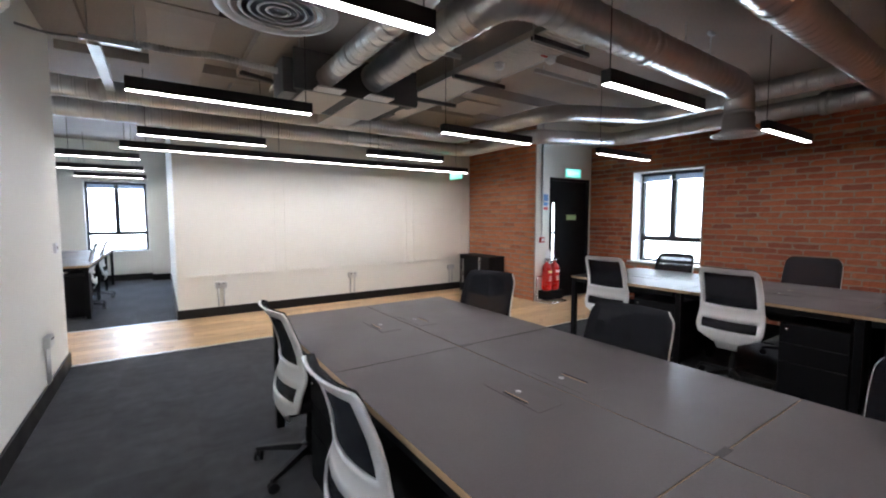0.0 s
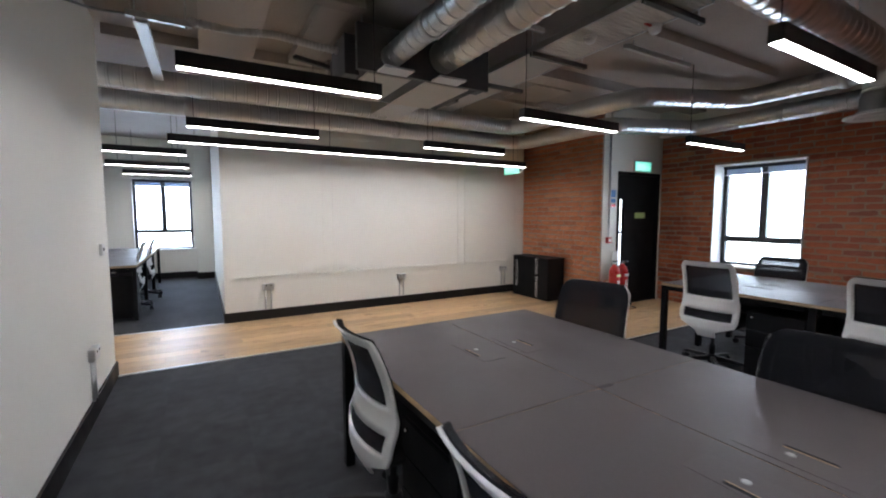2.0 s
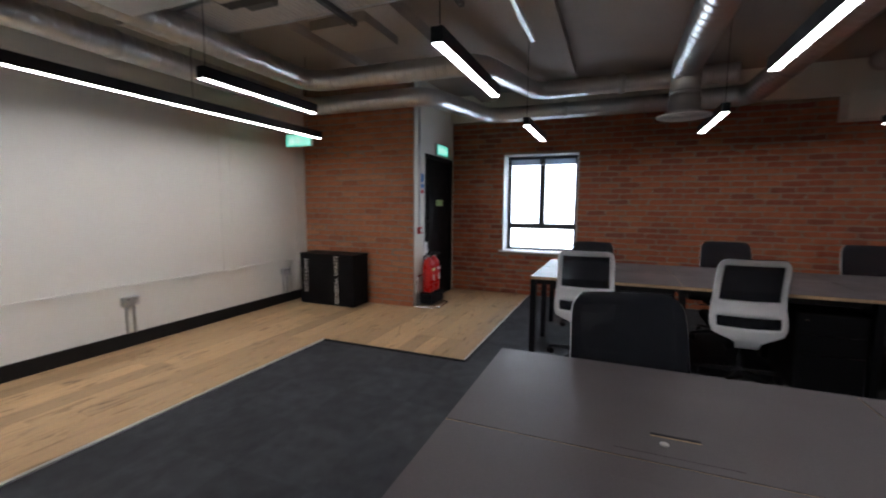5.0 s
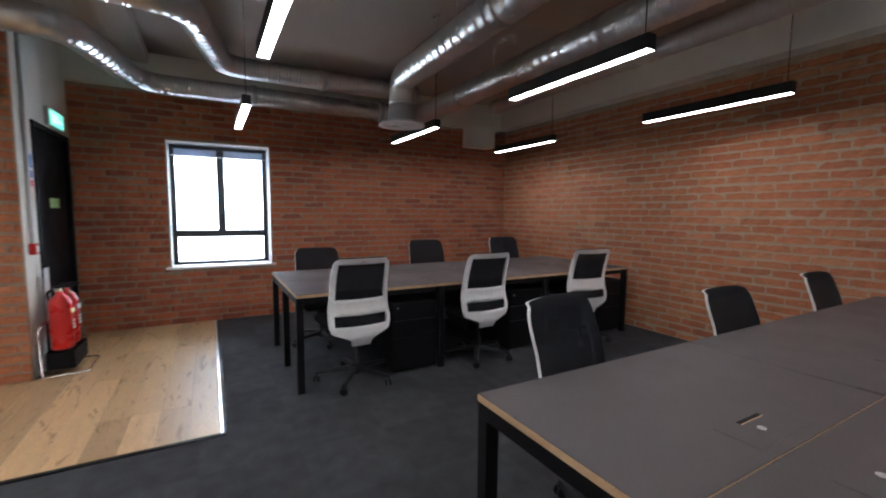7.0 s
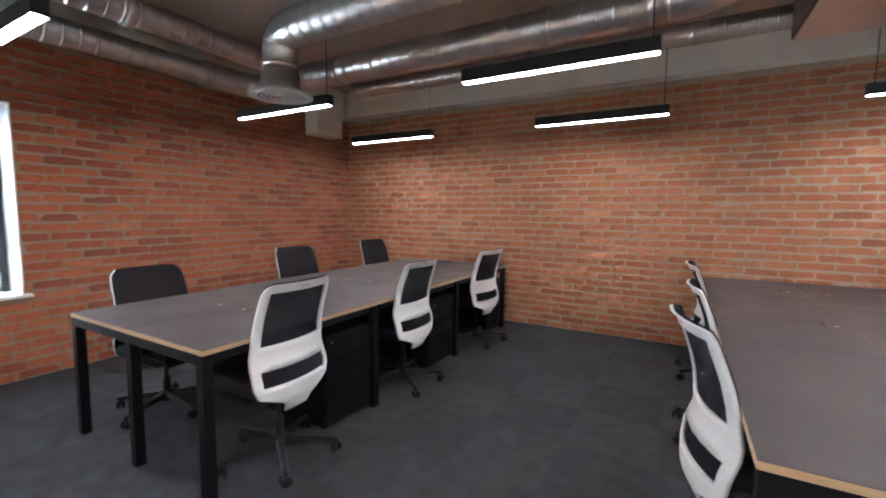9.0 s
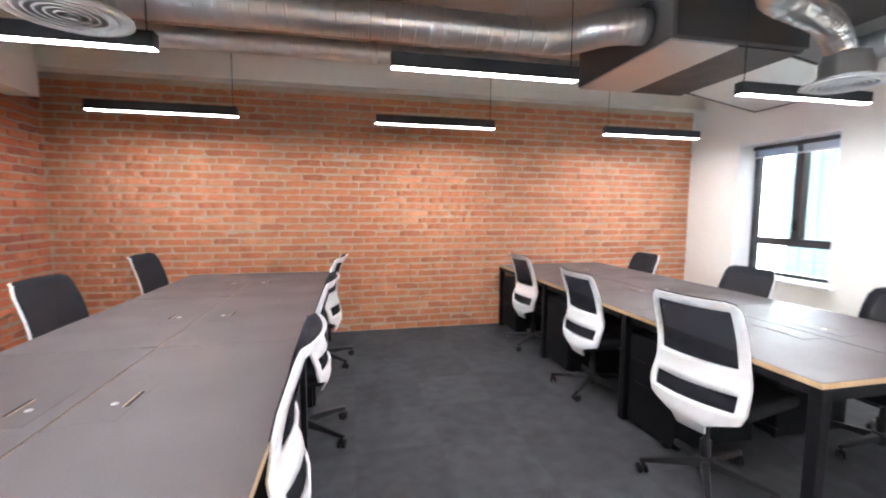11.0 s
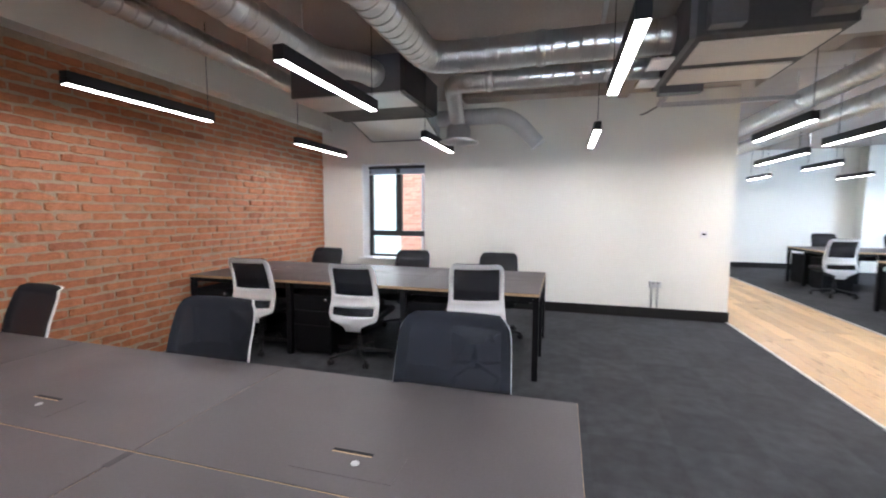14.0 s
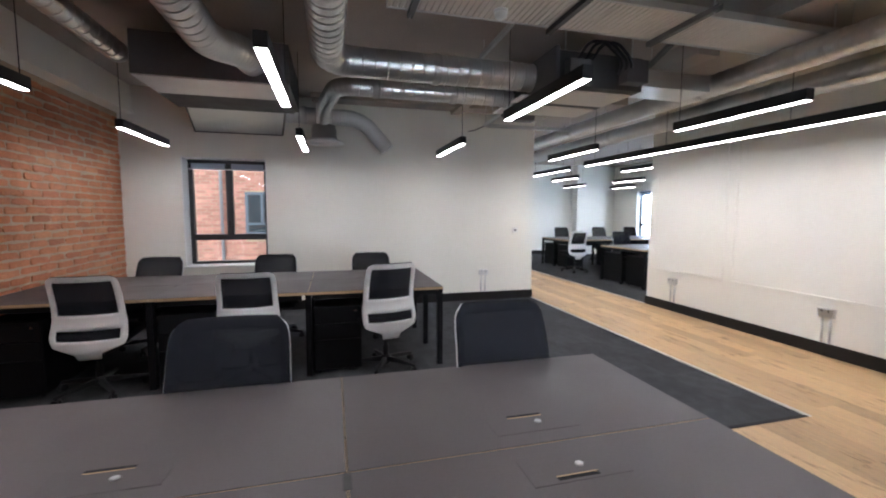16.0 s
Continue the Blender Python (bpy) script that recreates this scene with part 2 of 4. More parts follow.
def lathe(profile, sides=24, axis="z"):
    """A turned body from (radius, height) pairs."""
    bm = bmesh.new()
    rings = []
    for r, h in profile:
        ring = []
        for i in range(sides):
            a = 2 * math.pi * i / sides
            c, s = r * math.cos(a), r * math.sin(a)
            ring.append(bm.verts.new({"z": (c, s, h), "x": (h, c, s), "y": (s, h, c)}[axis]))
        rings.append(ring)
    for a, b in zip(rings, rings[1:]):
        for i in range(sides):
            j = (i + 1) % sides
            bm.faces.new((a[i], a[j], b[j], b[i]))
    for ring in (rings[0], rings[-1]):
        bm.faces.new(ring)
    bmesh.ops.recalc_face_normals(bm, faces=bm.faces)
    return bm


def moved(bm, x=0, y=0, z=0, rx=0, ry=0, rz=0):
    bm.transform(pose(x, y, z, rx, ry, rz))
    return bm


def arc_path(points, bend=0.2, step=0.03):
    """A polyline with rounded bends, sampled evenly."""
    p = [Vector(q) for q in points]
    out = [p[0]]
    for a, b, c in zip(p, p[1:], p[2:]):
        d = min(bend, (a - b).length * 0.49, (c - b).length * 0.49)
        s, e = b + (a - b).normalized() * d, b + (c - b).normalized() * d
        for k in range(7):
            t = k / 6
            out.append(s * (1 - t) ** 2 + b * 2 * t * (1 - t) + e * t * t)
    out.append(p[-1])
    return out


def tube(points, radius, sides=20, rib=0.0, spacing=0.11, bend=0.2, cap=True):
    """A pipe along a path; with rib the seams of a spiral-wound duct stand proud."""
    path = arc_path(points, bend)
    stations, run = [], 0.0
    for a, b in zip(path, path[1:]):
        length = (b - a).length
        if length < 1e-6:
            continue
        if rib and length > spacing:
            k = int(length / spacing)
            for i in range(k):
                q = (i + 0.5) * length / k
                for dq, dr in ((-0.02, 0), (-0.01, 0), (-0.006, 1.4 * rib), (0.0, 1.4 * rib), (0.005, -1.0 * rib), (0.01, -1.0 * rib), (0.014, 0), (0.022, 0)):
                    stations.append((a.lerp(b, (q + dq) / length), (b - a).normalized(), radius + dr))
        else:
            stations.append((a, (b - a).normalized(), radius))
            if rib:
                stations.append((a.lerp(b, 0.45), (b - a).normalized(), radius + rib))
                stations.append((a.lerp(b, 0.55), (b - a).normalized(), radius))
    stations.insert(0, (path[0], (path[1] - path[0]).normalized(), radius))
    stations.append((path[-1], (path[-1] - path[-2]).normalized(), radius))
    bm = bmesh.new()
    rings = []
    ref = Vector((0, 0, 1)) if abs(stations[0][1].z) < 0.9 else Vector((1, 0, 0))
    for c, d, r in stations:
        u = ref - d * ref.dot(d)
        if u.length < 1e-4:
            u = Vector((1, 0, 0)) - d * d.x
        u.normalize()
        ref = u
        w = d.cross(u)
        rings.append([bm.verts.new(c + (u * math.cos(2 * math.pi * i / sides) + w * math.sin(2 * math.pi * i / sides)) * r) for i in range(sides)])
    for a, b in zip(rings, rings[1:]):
        for i in range(sides):
            j = (i + 1) % sides
            bm.faces.new((a[i], a[j], b[j], b[i]))
    if cap:
        bm.faces.new(rings[0])
        bm.faces.new(rings[-1])
    bmesh.ops.recalc_face_normals(bm, faces=bm.faces)
    return bm


def to_mesh(name, bm, material, smooth=False):
    me = bpy.data.meshes.new(name)
    bm.to_mesh(me)
    bm.free()
    me.materials.append(material)
    if smooth:
        me.polygons.foreach_set("use_smooth", [True] * len(me.polygons))
    return me


def part(name, bm, material, parent=None, label="", smooth=False):
    ob = new(name, to_mesh(name, bm, material, smooth))
    ob.parent = parent
    return tagged(ob, label)


def thing(name, label, category, group="", m=None, kind=""):
    ob = new(name)
    ob.empty_display_size = 0.1
    if m is not None:
        ob.matrix_basis = m
    return tagged(ob, label, category, group, kind)


def solid(name, bm, material, label, category, kind="structure", smooth=False):
    ob = new(name, to_mesh(name, bm, material, smooth))
    return tagged(ob, label, category, "", kind)


def lettering(name, text, size, material, parent, m, label=""):
    cu = bpy.data.curves.new(name, "FONT")
    cu.body, cu.size, cu.extrude, cu.align_x, cu.align_y = text, size, 0.0008, "CENTER", "CENTER"
    tmp = bpy.data.objects.new(name + "_curve", cu)
    scene.collection.objects.link(tmp)
    me = bpy.data.meshes.new_from_object(tmp.evaluated_get(bpy.context.evaluated_depsgraph_get()))
    bpy.data.objects.remove(tmp)
    me.materials.clear()
    me.materials.append(material)
    ob = new(name, me)
    ob.parent = parent
    ob.matrix_basis = m
    return tagged(ob, label)


# ---- the rooms ----
W, E, S, N = -0.92, 6.415, -1.005, 6.42          # wall faces of the brick room
WEND, CORE, DOORY, STUB = 4.885, 0.0, 4.655, 4.965
FARW, FARN, CEIL = -7.6, 11.45, 3.05
TOPB, TOPE = 2.69, 2.665

floor = solid("floor", boxes((FARW - 0.3, E + 0.3, WEND - 0.3, FARN + 0.3, -0.3, 0.0), (W - 0.3, E + 0.3, S - 0.3, WEND - 0.3, -0.3, 0.0)), CARPET, "charcoal loop-pile carpet tiles over the office floor", "carpet")
ceiling = solid("ceiling", boxes((FARW - 0.3, E + 0.3, WEND - 0.3, FARN + 0.3, CEIL, CEIL + 0.3), (W - 0.3, E + 0.3, S - 0.3, WEND - 0.3, CEIL, CEIL + 0.3)), CEILING, "exposed dull brown-grey soffit above the services", "ceiling")


def wall_with_hole(axis, face, back, a0, a1, z1, hole):
    """Wall blocks along an axis from a0 to a1, with one window hole (h0, h1, z0, z1)."""
    h0, h1, hz0, hz1 = hole
    lo, hi = min(face, back), max(face, back)
    cells = [(a0, h0, -0.0, z1), (h1, a1, -0.0, z1), (h0, h1, -0.0, hz0), (h0, h1, hz1, z1)]
    if axis == "y":
        return boxes(*[(lo, hi, p, q, r, s) for p, q, r, s in cells])
    return boxes(*[(p, q, lo, hi, r, s) for p, q, r, s in cells])


EWIN = (2.715, 3.81, 0.66, 2.145)
WWIN = (-0.30, 0.765, 0.66, 2.165)
NWIN = (-1.50, -0.385, 0.64, 2.19)
NWIN2 = (-6.42, -5.34, 0.63, 2.15)

wall_west = solid("wall_west", wall_with_hole("y", W, W - 0.3, S, WEND, CEIL, WWIN), PAINT, "off-white painted plaster wall around a window", "wall")
wall_south = solid("wall_south", boxes((W - 0.3, E + 0.3, S - 0.3, S, 0, CEIL)), MORTAR, "wall of orange-red brick slips with pale mortar", "wall")
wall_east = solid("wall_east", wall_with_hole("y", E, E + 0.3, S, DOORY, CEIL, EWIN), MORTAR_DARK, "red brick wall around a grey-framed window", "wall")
wall_door = solid("wall_door", boxes((STUB + 0.04, 5.33, DOORY, DOORY + 0.14, 0, CEIL), (5.33, 6.36, DOORY, DOORY + 0.14, 2.08, CEIL), (6.36, E + 0.3, DOORY, DOORY + 0.14, 0, CEIL)), PAINT, "white painted wall beside a black fire door", "wall")
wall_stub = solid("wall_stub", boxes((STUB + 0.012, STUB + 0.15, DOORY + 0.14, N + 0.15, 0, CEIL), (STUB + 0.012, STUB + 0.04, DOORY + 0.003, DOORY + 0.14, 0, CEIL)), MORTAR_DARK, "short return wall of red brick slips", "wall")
wall_north = solid("wall_north", boxes((CORE, STUB + 0.012, N, N + 0.15, 0, CEIL)), PAINT, "long off-white plaster wall with planted mouldings", "wall")
wall_core = solid("wall_core", boxes((CORE, CORE + 0.15, N + 0.15, FARN, 0, CEIL)), PAINT, "white painted wall running into the next office", "wall")
wall_back = solid("wall_back", boxes((STUB + 0.15, E + 0.3, N + 0.0, N + 0.15, 0, CEIL), (E, E + 0.3, DOORY + 0.14, N, 0, CEIL)), PAINT, "plain white wall closing the stair lobby", "wall")
wall_far_south = solid("wall_far_south", boxes((FARW, W - 0.3, WEND - 0.3, WEND, 0, CEIL)), PAINT, "white painted wall of the next office", "wall")
wall_far_west = solid("wall_far_west", boxes((FARW - 0.3, FARW, WEND - 0.3, FARN, 0, CEIL)), PAINT, "white painted end wall of the next office", "wall")
lo = wall_with_hole("x", FARN, FARN + 0.3, -3.6, CORE + 0.15, CEIL, NWIN)
for d in ((FARW - 0.3, NWIN2[0], FARN, FARN + 0.3, 0, CEIL), (NWIN2[1], -3.6, FARN, FARN + 0.3, 0, CEIL), (NWIN2[0], NWIN2[1], FARN, FARN + 0.3, 0, NWIN2[2]), (NWIN2[0], NWIN2[1], FARN, FARN + 0.3, NWIN2[3], CEIL)):
    add_box(lo, *d)
bmesh.ops.recalc_face_normals(lo, faces=lo.faces)
wall_far_north = solid("wall_far_north", lo, PAINT, "white painted wall with windows in the next office", "wall")

# piers in the next office
for i, (x0, x1, y0, y1) in enumerate(((-0.34, -0.002, 11.12, FARN), (FARW, FARW + 0.32, 9.75, 10.95), (-4.9, -4.4, FARN - 0.3, FARN))):
    solid("pier_%d" % (i + 1), box(x0, x1, y0, y1, 0, CEIL, bevel=0.004), PAINT, "white plastered pier standing against the wall", "pier")

# plaster bulkheads above the brick
solid("bulkhead_south", boxes((W, E, S, S + 0.16, TOPB + 0.04, CEIL), (W, E, S, S + 0.185, TOPB, TOPB + 0.04)), PAINT, "white plaster bulkhead over the brick wall", "bulkhead")
solid("bulkhead_east", boxes((E - 0.10, E, S + 0.185, DOORY, TOPE, CEIL)), PAINT, "white plaster bulkhead over the window wall", "bulkhead")
solid("corner_boxing", box(E - 0.245, E - 0.013, -0.61, -0.155, 2.365, TOPE, bevel=0.004), PAINT, "white boxed-in beam end over the brick corner", "boxing")

# skirtings and trims
SK = 0.135
solid("baseboard_west", boxes((W, W + 0.016, S + 0.03, WEND + 0.016, 0, SK), (W - 0.3, W, WEND, WEND + 0.016, 0, SK)), SKIRT, "black painted skirting board", "baseboard")
solid("baseboard_north", boxes((CORE - 0.016, STUB, N - 0.016, N, 0, SK), (CORE - 0.016, CORE, N, 11.12, 0, SK)), SKIRT, "black painted skirting board", "baseboard")
solid("baseboard_far", boxes((FARW, -0.342, FARN - 0.016, FARN, 0, SK), (FARW, FARW + 0.016, WEND, 9.75, 0, SK), (-0.356, -0.34, 11.104, FARN - 0.016, 0, SK), (-0.356, -0.016, 11.104, 11.12, 0, SK)), SKIRT, "black painted skirting board", "baseboard")
solid("trim_strip_edge", boxes((W - 0.3, 3.40, 4.872, 4.90, 0, 0.009)), GALVD, "thin metal strip between carpet and oak floor", "floor trim")
solid("trim_cross_edge", boxes((3.372, 3.40, 3.36, 4.872, 0, 0.009)), BLACKM, "thin dark strip between carpet and oak floor", "floor trim")
solid("trim_door_edge", boxes((3.40, E - 0.02, 3.374, 3.388, 0, 0.009)), GALV, "thin bright metal strip between carpet and oak floor", "floor trim")
solid("trim_carpet_edge", boxes((3.40, E - 0.02, 3.352, 3.373, 0, 0.006)), BLACKM, "dark carpet edging beside a metal strip", "floor trim")
solid("trim_far_edge", boxes((FARW, CORE - 0.02, N + 0.0, N + 0.028, 0, 0.009)), GALVD, "thin metal strip between oak floor and carpet", "floor trim")

# planted mouldings on the long wall
for i, (x0, x1) in enumerate(((0.115, 1.30), (1.42, 3.56), (3.68, 4.79))):
    solid("wall_moulding_%d" % (i + 1), boxes((x0, x1, N - 0.018, N, 0.570, 0.598), (x0, x0 + 0.022, N - 0.005, N, 0.598, 2.50), (x1 - 0.022, x1, N - 0.005, N, 0.598, 2.50), (x0, x1, N - 0.005, N, 2.50, 2.525)), PAINT, "white planted frame moulding on the long wall", "moulding")


def window(name, axis, face, inward, w0, w1, z0, z1, depth, label):
    """A grey two-light window over a fixed bottom light, set back in a white reveal."""
    t = thing(name, label, "window", kind="structure")

    def put(nm, a0, a1, d0, d1, zz0, zz1, material, lab="", bevel=0.0, parent=t):
        p, q = sorted((face - inward * d0, face - inward * d1))
        dims = (p, q, a0, a1, zz0, zz1) if axis == "y" else (a0, a1, p, q, zz0, zz1)
        return part(nm, box(*dims, bevel=bevel), material, parent, lab)

    f, d0, d1 = 0.055, depth, depth + 0.07
    r = 0.012
    for nm, a0, a1, zz0, zz1 in (("reveal", w0, w0 + r, z0, z1), ("reveal", w1 - r, w1, z0, z1), ("reveal", w0 + r, w1 - r, z1 - r, z1)):
        put(nm, a0, a1, -0.022 if name == "window_1" else 0.0, d0, zz0, zz1, SILLM, "white painted reveal")
    put("window_sill", w0 - 0.05, w1 + 0.05, -0.05, d0, z0 - 0.005, z0 + 0.022, SILLM, "white window board", 0.006)
    a0, a1, b0, b1 = w0 + r, w1 - r, z0 + 0.022, z1 - r
    mid, tr = (a0 + a1) / 2, z0 + (z1 - z0) * 0.24
    put("window_frame", a0, a0 + f, d0, d1, b0, b1, FRAME)
    put("window_frame", a1 - f, a1, d0, d1, b0, b1, FRAME)
    put("window_frame", a0 + f, a1 - f, d0, d1, b1 - f, b1, FRAME)
    put("window_frame", a0 + f, a1 - f, d0, d1, b0, b0 + 0.035, FRAME)
    put("transom", a0 + f, a1 - f, d0 - 0.012, d1, tr, tr + 0.085, FRAME)
    mull = put("mullion", mid - 0.045, mid + 0.045, d0 - 0.012, d1, tr + 0.085, b1 - f, FRAME)
    put("handle", mid - 0.012, mid + 0.012, d0 - 0.045, d0 - 0.014, tr + 0.17, tr + 0.28, BLACKP, "black window handle", 0.005, mull)
    for p0, p1, q0, q1 in ((a0 + f, mid - 0.045, tr + 0.085, b1 - f), (mid + 0.045, a1 - f, tr + 0.085, b1 - f), (a0 + f, a1 - f, b0 + 0.035, tr)):
        g = put("pane", p0, p1, d0 + 0.03, d0 + 0.036, q0, q1, GLASS)
        g.visible_shadow = False
    bl = put("roller_blind", a0 + 0.01, a1 - 0.01, d0 - 0.055, d0 - 0.016, b1 - 0.05, b1 - 0.008, FRAME, "grey blind cassette", 0.006)
    for p0, p1 in ((a0 + 0.05, mid - 0.04), (mid + 0.04, a1 - 0.05)):
        put("blind_fabric", p0, p1, d0 - 0.036, d0 - 0.033, b1 - 0.125, b1 - 0.05, BLIND, "pale rolled blind fabric", parent=bl)
    put("bottom_bar", a0 + 0.02, a1 - 0.02, d0 - 0.042, d0 - 0.028, b1 - 0.14, b1 - 0.125, SILLM, "white blind bar", parent=bl)
    return t


window("window_1", "y", E, -1, *EWIN, 0.235, "grey metal window in a white reveal in brick")
window("window_2", "y", W, 1, *WWIN, 0.24, "grey metal window deep in the white wall")
window("window_3", "x", FARN, -1, *NWIN, 0.13, "grey metal window in the next office")
window("window_4", "x", FARN, -1, *NWIN2, 0.13, "grey metal window far in the next office")

# ---- outside ----
solid("ground", box(-150, 150, -150, 150, -7.2, -7.0), GROUND, "pale paved ground far below the windows", "ground")
solid("backdrop_east", box(24, 24.1, -30, 40, -6.99, 16), HAZE, "bright hazy distance outside the window", "backdrop", "backdrop")
solid("backdrop_north", box(-40, 30, 32, 32.1, -6.99, 16), HAZE, "bright hazy distance outside the windows", "backdrop", "backdrop")
solid("backdrop_west", box(-34.1, -34, -60, 20, -6.99, 22), HAZE, "bright hazy distance past the courtyard", "backdrop", "backdrop")

far_house = thing("courtyard_building", "red brick courtyard building with a grey window", "building")
FX, FY0, FY1 = -6.0, -1.67, 4.0
part("wall", boxes((FX - 4, FX, FY0, FY1, -7, 6)), MORTAR, far_house, "pale mortar wall core")
rnd = random.Random(5)
fw = (-0.46, 0.42, 0.85, 1.92)
vv, ff = [], []
for k in range(60):
    z = -0.6 + k * 0.075
    y = FY0 - (k % 2) * 0.11
    while y < 2.0:
        y0, y1 = max(y + 0.006, FY0), min(y + 0.214, 2.0)
        y += 0.225
        beside = z + 0.065 > fw[2] - 0.12 and z < fw[3]
        for y0, y1 in ((y0, min(y1, fw[0])), (max(y0, fw[1]), y1)) if beside else ((y0, y1),):
            if y1 - y0 < 0.03:
                continue
            b = len(vv)
            x = FX + 0.006 + rnd.random() * 0.004
            vv += [(x, y0, z), (x, y1, z), (x, y1, z + 0.065), (x, y0, z + 0.065), (FX - 0.01, y0, z), (FX - 0.01, y1, z), (FX - 0.01, y1, z + 0.065), (FX - 0.01, y0, z + 0.065)]
            ff += [(b, b + 1, b + 2, b + 3), (b, b + 4, b + 5, b + 1), (b + 1, b + 5, b + 6, b + 2), (b + 2, b + 6, b + 7, b + 3), (b + 3, b + 7, b + 4, b)]
me = bpy.data.meshes.new("brickwork")
me.from_pydata(vv, [], ff)
me.materials.append(OUTB)
bw = new("brickwork", me)
bw.parent = far_house
tagged(bw, "weathered red facade bricks", kind="stuff")
fwin = part("window", boxes((FX - 0.02, FX + 0.012, fw[0], fw[0] + 0.07, fw[2], fw[3]), (FX - 0.02, FX + 0.012, fw[1] - 0.07, fw[1], fw[2], fw[3]), (FX - 0.02, FX + 0.012, fw[0] + 0.07, fw[1] - 0.07, fw[3] - 0.07, fw[3]), (FX - 0.02, FX + 0.012, fw[0] + 0.07, fw[1] - 0.07, fw[2], fw[2] + 0.07), (FX - 0.02, FX + 0.012, fw[0] + 0.07, fw[1] - 0.07, fw[2] + 0.24, fw[2] + 0.30), (FX - 0.02, FX + 0.012, -0.10, -0.03, fw[2] + 0.30, fw[3] - 0.07)), mat("blue_grey_frame", (0.10, 0.125, 0.16), 0.5, 0, 0.1, 4, 60, 0.02), far_house, "blue-grey window frame")
part("pane", box(FX + 0.001, FX + 0.006, fw[0] + 0.07, fw[1] - 0.07, fw[2] + 0.07, fw[3] - 0.07), mat("dull_pane", (0.035, 0.045, 0.055), 0.35, 0, 0.1, 3, 60, 0.0, spec=0.1), fwin)
part("sill", box(FX - 0.02, FX + 0.09, fw[0] - 0.1, fw[1] + 0.1, fw[2] - 0.11, fw[2], bevel=0.008), SILLM, fwin, "white stone sill")
part("drainpipe", tube([(FX + 0.07, -0.98, -6.9), (FX + 0.07, -0.98, 5.8)], 0.04, 12), mat("grey_pipe", (0.22, 0.22, 0.24), 0.5, 0, 0.1, 5, 60, 0.02), far_house, "dark grey drainpipe", True)
teal = thing("clad_building", "pale teal metal-clad building beyond the courtyard", "building")
for k in range(6):
    part("panel", box(-15.05, -14.9, -10.8 + k * 0.62, -10.8 + k * 0.62 + 0.59, -7, 4.6, bevel=0.01), TEAL, teal)
part("wall", box(-20, -15.05, -10.8, -7.1, -7, 4.65), TEAL, teal)

# ---- ceiling services ----
def duct(name, label, runs, collar=(), metal=GALV):
    t = thing(name, label, "air duct", "spiral ducts under the ceiling")
    for pts, r, bend in runs:
        part("duct_run", tube(pts, r, 28, 0.0035, 0.105, bend), metal, t, smooth=True)
    for c, ax, r in collar:
        part("collar", moved(lathe([(r, -0.035), (r + 0.008, -0.03), (r + 0.008, 0.03), (r, 0.035)], 22, ax), *c), GALVD, t, "dull joint collar", True)
    return t


def hanger(t, x, y, z, r):
    """A strap round the duct with a threaded rod up to the ceiling."""
    part("hanger_rod", tube([(x, y, z + r), (x, y, CEIL)], 0.005, 6), GALVD, t)


D = duct("supply_duct", "large spiral galvanised duct along the brick walls", [([(1.37, 1.0, 2.74), (1.62, 0.97, 2.74), (1.88, 0.77, 2.70), (6.13, 0.77, 2.70), (6.13, 1.35, 2.69)], 0.122, 0.26),
     ([(6.13, 1.35, 2.69), (6.13, 3.97, 2.68), (4.50, 4.25, 2.61), (4.50, 5.93, 2.61), (FARW + 0.3, 5.93, 2.61)], 0.105, 0.24)],
     [((2.9, 0.77, 2.70), "x", 0.124), ((4.9, 0.77, 2.70), "x", 0.124), ((6.13, 1.35, 2.69), "y", 0.124), ((6.13, 2.9, 2.69), "y", 0.107), ((2.2, 5.93, 2.61), "x", 0.107), ((-0.3, 5.93, 2.61), "x", 0.107)])
for x in (2.2, 4.3):
    hanger(D, x, 0.77, 2.70, 0.12)
D = duct("slim_duct", "slim spiral galvanised duct beside the bulkhead", [([(1.16, -0.10, 2.79), (5.45, -0.10, 2.79)], 0.085, 0.1)], [((5.45, -0.10, 2.79), "x", 0.087), ((3.3, -0.10, 2.79), "x", 0.087)])
for x in (1.8, 3.3, 5.0):
    hanger(D, x, -0.10, 2.79, 0.083)
D = duct("return_duct", "spiral galvanised duct with swept bends above the window", [([(5.72, 1.0, 2.87), (5.72, 3.22, 2.86), (4.05, 3.50, 2.74), (3.93, 5.42, 2.72), (FARW + 0.3, 5.42, 2.72)], 0.105, 0.26)], [((5.72, 2.2, 2.865), "y", 0.115), ((1.8, 5.42, 2.72), "x", 0.107), ((-0.6, 5.42, 2.72), "x", 0.107)])
for x in (3.0, 0.2):
    hanger(D, x, 5.42, 2.72, 0.10)
D = duct("feed_duct", "spiral galvanised duct bending towards a round diffuser", [([(1.61, 3.60, 2.74), (1.61, 1.64, 2.74), (4.69, 1.64, 2.70), (4.69, 1.64, 2.36)], 0.128, 0.24)], [((3.0, 1.64, 2.72), "x", 0.13), ((1.61, 2.6, 2.74), "y", 0.13)])
hanger(D, 3.6, 1.64, 2.71, 0.125)
duct("branch_duct", "smaller spiral galvanised duct dropping to a diffuser", [([(1.14, 3.60, 2.66), (1.14, 1.72, 2.66), (0.42, 1.58, 2.62), (0.28, 1.58, 2.36)], 0.085, 0.16)], [((1.14, 2.9, 2.66), "y", 0.087), ((1.14, 2.1, 2.66), "y", 0.087)])
duct("wall_duct", "bent galvanised duct elbow over the white wall", [([(-0.70, 0.95, 2.75), (-0.70, 2.08, 2.75), (-0.78, 2.44, 2.36)], 0.108, 0.24)], [((-0.70, 1.3, 2.75), "y", 0.11)], GALVD)


